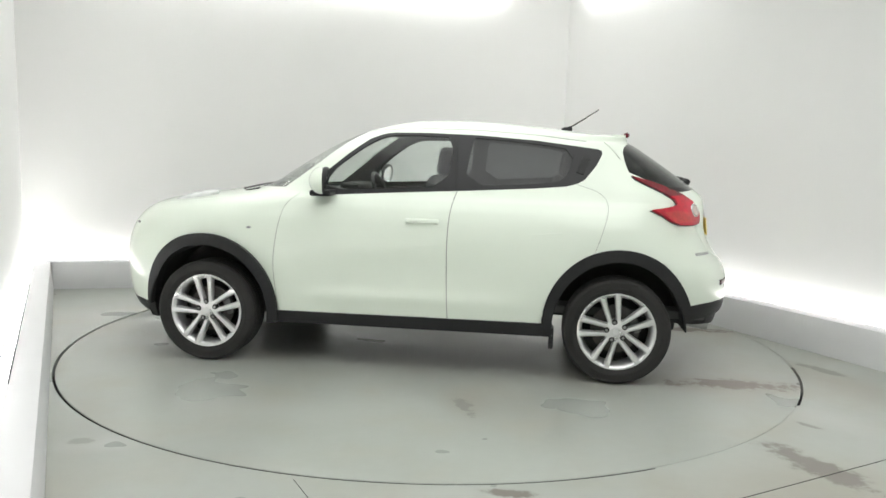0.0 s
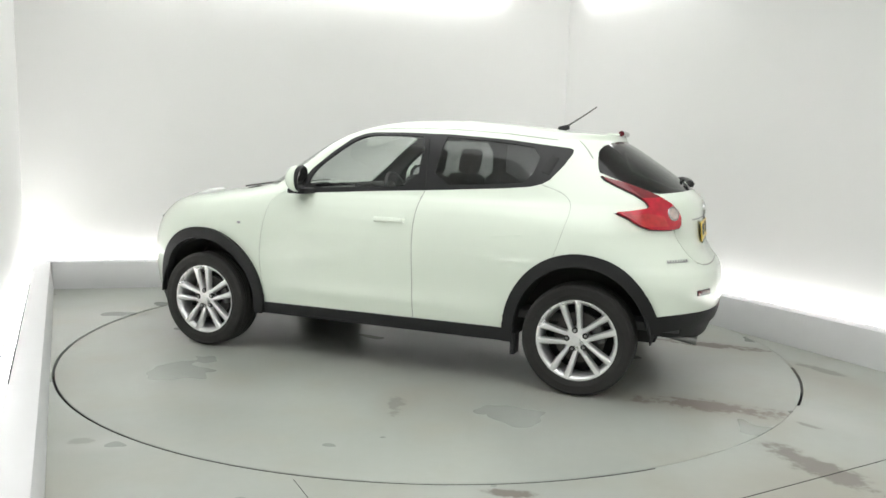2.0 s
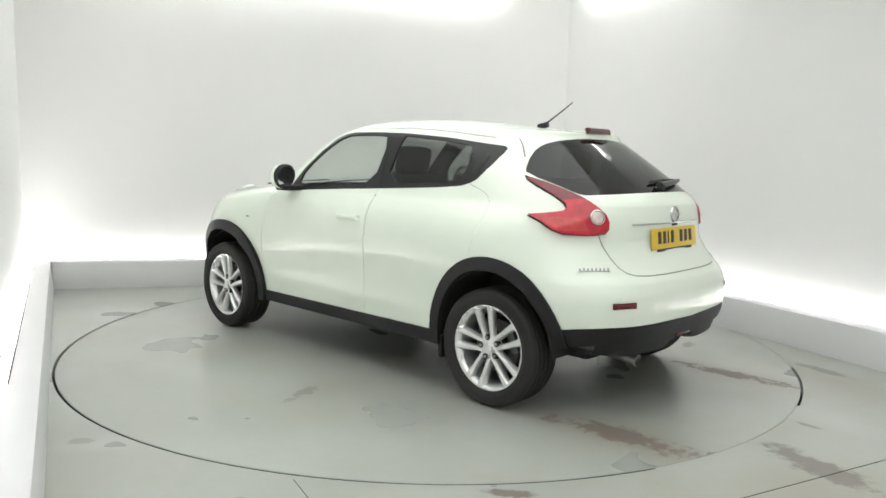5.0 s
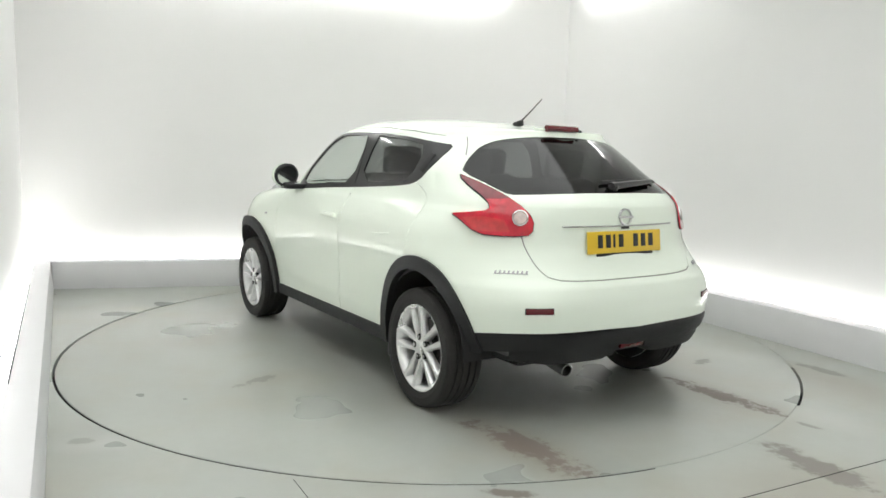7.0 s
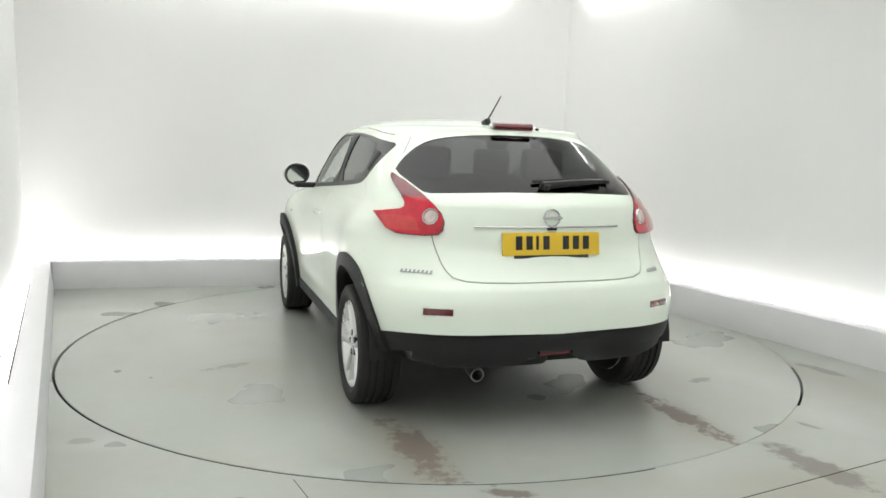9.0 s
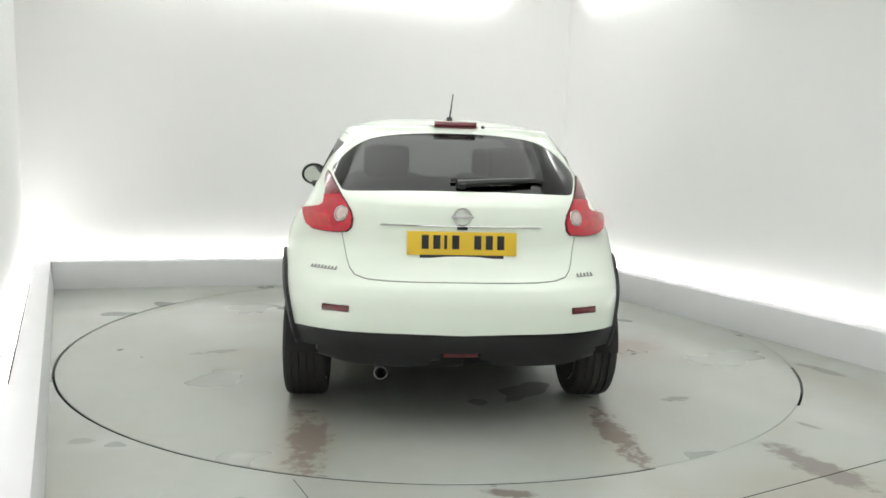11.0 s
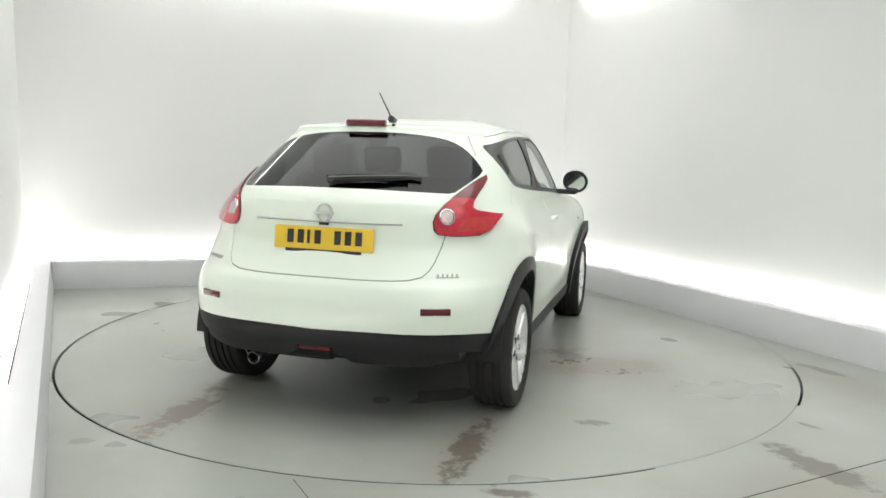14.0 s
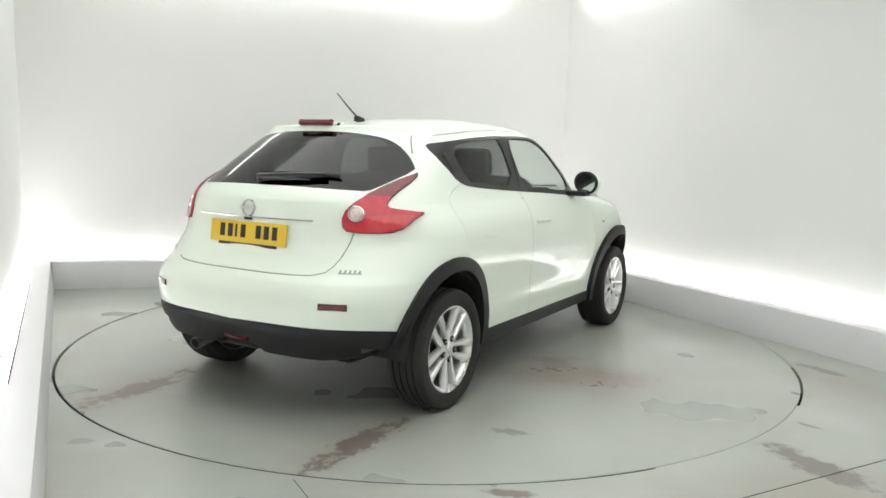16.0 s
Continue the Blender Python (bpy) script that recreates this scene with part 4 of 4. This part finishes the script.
# lamps on the skin
for sd in (1, -1):
    m = at_skin(1, 0.571, 1.029, sd, 0.0145)
    part("reversing_lamp", lathe(bmesh.new(), [(0.0, 0.007), (0.018, 0.0065), (0.030, 0.003), (0.034, -0.004), (0.0, -0.004)], "Z", 28, m), PALE, car, "round pale reversing lamp lens")
    part("lamp_ring", lathe(bmesh.new(), [(0.034, 0.004), (0.040, 0.003), (0.042, -0.004), (0.034, -0.004)], "Z", 28, m, closed=True), CHROME, car)
    m = at_skin(1, 0.592, 0.607, sd, -0.002)
    part("reflector", box(bmesh.new(), (0.135, 0.027, 0.012), m, 0.004), RED_DARK, car, "slim dark red bumper reflector")
    part("reflector_frame", box(bmesh.new(), (0.141, 0.032, 0.008), m @ pose(0, 0, -0.002), 0.003), SEAL, car)
    m = at_skin(0, 0.99, 0.852, sd, 0.002)
    part("side_repeater", lathe(bmesh.new(), [(0.0, 0.006), (0.012, 0.004), (0.016, -0.003), (0.0, -0.003)], "Z", 16, m @ Matrix.Diagonal((1.0, 0.55, 1, 1))), BADGE_GREY, car)
    # door handle: a lidded grip on the front door, hidden grip in the rear window corner
    m = at_skin(0, -0.085, 0.925, sd, 0.010)
    bm = box(bmesh.new(), (0.20, 0.028, 0.024), m, 0.010, 3)
    box(bm, (0.03, 0.03, 0.02), m @ pose(-0.088 * 1, 0, -0.010), 0.006)
    box(bm, (0.03, 0.03, 0.02), m @ pose(0.088 * 1, 0, -0.010), 0.006)
    part("door_handle", bm, PAINT, car, "body-coloured door handle")
    m = at_skin(0, -1.035, 1.285, sd, -0.002)
    part("rear_door_handle", box(bmesh.new(), (0.05, 0.12, 0.012), m @ pose(0, 0, 0, 0, 0, -22 * sd), 0.005), SEAL, car, "hidden black rear door grip")
    # window divider
    m = at_skin(0, -0.27, 1.28, sd, 0.0035)
    part("pillar_joint", box(bmesh.new(), (0.006, 0.31, 0.004), m @ pose(0, 0, 0, 0, 0, 4 * sd), 0.001), SEAL, car)
    bm = tube(bmesh.new(), [at_skin(0, xx, 0.868 + 0.01 * k, sd, -0.0005).translation for k, xx in enumerate((-0.74, -0.83, -0.92))], 0.003, 6)
    part("wing_crease", bm, PAINT, car)

# door mirrors
for sd in (1, -1):
    stand = pose(0.520, sd * 0.912, 1.155, 0, 0, sd * 12)
    bm = bmesh.new()
    blob(bm, (0, 0, 0), (0.075, 0.097, 0.082), 24, 14)
    for v in bm.verts:
        if v.co.x < -0.008:
            v.co.x = -0.008 + (v.co.x + 0.008) * 0.04
        v.co.z *= 1.0 + 0.12 * (v.co.y * sd / 0.105)
    bm.transform(stand)
    mirror = part("door_mirror", bm, PAINT, car, "body-coloured door mirror with black base", sharp=50)
    facing = stand @ pose(-0.024, 0, 0, 0, 9, 180)
    bm = lathe(bmesh.new(), [(0.0, 0.002), (0.84, 0.002), (0.94, 0.008), (1.0, 0.0), (0.96, -0.022), (0.0, -0.022)], "X", 32, facing @ Matrix.Diagonal((1, 0.096, 0.083, 1)))
    part("mirror_rim", bm, CLAD, mirror, "black mirror housing edge")
    bm = lathe(bmesh.new(), [(0.0, 0.003), (0.98, 0.002), (1.0, -0.002), (0.0, -0.002)], "X", 32, facing @ pose(0.004, 0, 0) @ Matrix.Diagonal((1, 0.080, 0.067, 1)))
    part("mirror_glass", bm, CHROME, mirror, "mirror glass")
    bm = box(bmesh.new(), (0.13, 0.16, 0.035), pose(0.53, sd * 0.84, 1.078, 0, 0, 0), 0.014, 3)
    part("mirror_foot", bm, CLAD, mirror, "black mirror foot")

# number plate with its characters as bars
mp = at_skin(1, 0.0, 0.910, 1, 0.006)
plate = part("number_plate", box(bmesh.new(), (0.522, 0.112, 0.006), mp, 0.002), PLATE, car, "yellow rear number plate with dark characters")
for i, xx in enumerate((-0.175, -0.120, -0.078, -0.030, 0.075, 0.130, 0.185)):
    part("character_bar", box(bmesh.new(), (0.014 if i == 2 else 0.034, 0.066, 0.002), mp @ pose(xx, 0.006, 0.0035), 0.0005), INK, plate)
part("dealer_strip", box(bmesh.new(), (0.40, 0.016, 0.006), mp @ pose(-0.0, -0.061, 0.0), 0.001), INK, plate, "dark strip with worn lettering")
bar_pts = [at_skin(1, abs(yy), 0.992, 1 if yy >= 0 else -1, 0.005).translation for yy in np.linspace(-0.385, 0.385, 15)]
part("tailgate_bar", tube(bmesh.new(), bar_pts, 0.0042, 8), CHROME, car, "chrome strip above the plate")
part("tailgate_button", box(bmesh.new(), (0.05, 0.014, 0.012), mp @ pose(0, 0.072, 0.004), 0.003), TRIM, car)
mb = at_skin(1, 0.0, 1.036, 1, 0.004)
bm = lathe(bmesh.new(), [(0.037, 0.006), (0.043, 0.005), (0.045, -0.004), (0.036, -0.004)], "Z", 32, mb, closed=True)
box(bm, (0.104, 0.013, 0.010), mb @ pose(0, 0, 0.003), 0.003)
part("badge", bm, CHROME, car, "round chrome badge with a cross bar")
# small badges as bars
for yy, zz, wd, ht, sd in ((0.655, 0.778, 0.17, 0.017, 1), (0.612, 0.764, 0.115, 0.020, -1)):
    m = at_skin(1, yy, zz, sd, 0.001)
    n = 8 if sd > 0 else 5
    for k in range(n):
        part("badge_bar", box(bmesh.new(), (wd / n * 0.42, ht * (1.0 if k % 2 else 0.8), 0.003), m @ pose((k - (n - 1) / 2) * wd / n, 0, 0, 0, 0, -16), 0.001), BADGE_GREY, car)
    part("badge_bar", box(bmesh.new(), (wd * 0.96, 0.004, 0.003), m @ pose(0, -ht * 0.5, 0), 0.001), BADGE_GREY, car)

# high brake light, aerial, rear wiper, washer, front wiper
ys = np.linspace(-0.112, 0.112, 9)
bm = tube(bmesh.new(), [(-1.338 + 0.05 * yy * yy, yy, 1.487) for yy in ys], 0.019, 8)
part("high_brake_light", bm, RED_DARK, car, "red high-level brake light on the spoiler")
part("brake_light_base", box(bmesh.new(), (0.08, 0.26, 0.010), pose(-1.29, 0, 1.483, 0, -3, 0), 0.004), PAINT, car)
part("washer_jet", blob(bmesh.new(), (-1.325, -0.15, 1.478), (0.014, 0.011, 0.009), 10, 6), TRIM, car)
aerial = part("aerial", tube(bmesh.new(), [(-0.965, 0, 1.535), (-1.06, 0, 1.595), (-1.155, 0, 1.660)], 0.0055, 8, 0.6), TRIM, car, "short black whip aerial")
part("aerial_base", box(bmesh.new(), (0.075, 0.034, 0.035), pose(-0.945, 0, 1.522, 0, 12, 0), 0.012, 3), TRIM, aerial)
wiper_pts = [at_skin(1, abs(yy), zz, 1 if yy >= 0 else -1, 0.022).translation for yy, zz in ((0.02, 1.170), (-0.12, 1.182), (-0.25, 1.190), (-0.36, 1.195))]
wiper = part("rear_wiper", tube(bmesh.new(), wiper_pts, 0.021, 8, 0.55), TRIM, car, "black rear wiper")
blade_pts = [at_skin(1, abs(yy), zz, 1 if yy >= 0 else -1, 0.012).translation for yy, zz in ((0.05, 1.197), (-0.12, 1.205), (-0.28, 1.205), (-0.42, 1.198))]
part("wiper_blade", tube(bmesh.new(), blade_pts, 0.009, 6), SEAL, wiper)
m = at_skin(1, 0.0, 1.172, 1, 0.02)
part("wiper_hub", lathe(bmesh.new(), [(0.0, 0.02), (0.022, 0.016), (0.028, -0.01), (0.0, -0.01)], "Z", 16, m), TRIM, wiper)
part("cowl", box(bmesh.new(), (0.10, 1.15, 0.02), pose(1.09, 0, 1.066, 0, 12, 0), 0.01), CLAD, car, "black scuttle under the windscreen")
for y0 in (0.1, 0.62):
    part("front_wiper", tube(bmesh.new(), [(1.12, y0, 1.078), (1.09, y0 - 0.28, 1.098), (1.08, y0 - 0.55, 1.104)], 0.006, 6), TRIM, car)
# raised lamps on the front wings and the slim front lamps
for sd in (1, -1):
    bm = bmesh.new()
    blob(bm, (0, 0, 0), (0.20, 0.060, 0.035), 24, 12)
    bm.transform(pose(1.47, sd * 0.60, 1.004, 0, 14, sd * -14))
    part("wing_light", bm, LAMP_COVER, car, "raised clear lamp on the front wing")
    m = at_skin(0, 1.87, 0.83, sd, 0.0)
    part("front_indicator", box(bmesh.new(), (0.05, 0.016, 0.012), m, 0.005), TRIM, car)

# ---------- cabin ----------
part("cabin_floor", box(bmesh.new(), (2.9, 1.38, 0.05), pose(-0.35, 0, 0.40), 0.01), LINING, car)
bm = box(bmesh.new(), (0.42, 1.36, 0.26), pose(0.80, 0, 0.93), 0.08, 4)
box(bm, (0.16, 0.42, 0.09), pose(0.62, -0.36, 1.06), 0.035, 3)
part("dashboard", bm, DASH, car, "dark grey dashboard")
bm = bmesh.new()
lathe(bm, [(0.170, -0.012), (0.184, -0.012), (0.190, 0.0), (0.184, 0.012), (0.170, 0.012), (0.164, 0.0)], "X", 36, closed=True)
box(bm, (0.04, 0.14, 0.10), None, 0.02)
box(bm, (0.02, 0.34, 0.03), pose(0, 0, 0.0), 0.006)
box(bm, (0.02, 0.03, 0.17), pose(0, 0, -0.085), 0.006)
bm.transform(pose(0.42, -0.36, 1.01, 0, 22, 0))
part("steering_wheel", bm, TRIM, car, "black steering wheel")


def seat(x, y, wide, heads):
    bm = box(bmesh.new(), (0.50, wide, 0.18), pose(x + 0.16, y, 0.62, 0, -6, 0), 0.06, 4)
    s = part("seat", bm, FABRIC, car, "charcoal fabric seat")
    bm = box(bmesh.new(), (0.15, wide, 0.60), pose(x - 0.16, y, 0.90, 0, -14, 0), 0.06, 4)
    part("backrest", bm, FABRIC, s)
    for hy in heads:
        part("headrest", box(bmesh.new(), (0.10, 0.26, 0.18), pose(x - 0.25, hy, 1.285, 0, -10, 0), 0.045, 4), FABRIC, s)
        for k in (-0.05, 0.05):
            part("headrest_post", tube(bmesh.new(), [(x - 0.23, hy + k, 1.14), (x - 0.245, hy + k, 1.23)], 0.006, 6), STEEL, s)


seat(0.08, 0.36, 0.50, (0.36,))
seat(0.08, -0.36, 0.50, (-0.36,))
seat(-0.72, 0.0, 1.24, (0.36, -0.36))
part("parcel_shelf", box(bmesh.new(), (0.50, 1.06, 0.03), pose(-1.32, 0, 1.06), 0.01), DASH, car)


# ---------- the turning ----------
def motions():
    start, rate = 171.8, (171.8 - 58.45) / 16.0
    steps = [0.5 * i for i in range(33)]
    walk(turntable, [(t, pose(0, 0, 0, 0, 0, start - rate * t)) for t in steps])
    rows = []
    for t in steps:
        a = start - rate * t
        c, s = math.cos(radians(a)), math.sin(radians(a))
        rows.append((t, pose(0.0393 * c + 0.0125 * s, 0.0393 * s - 0.0125 * c, 0.002, 0, 0, a)))
    walk(car, rows)


motions()
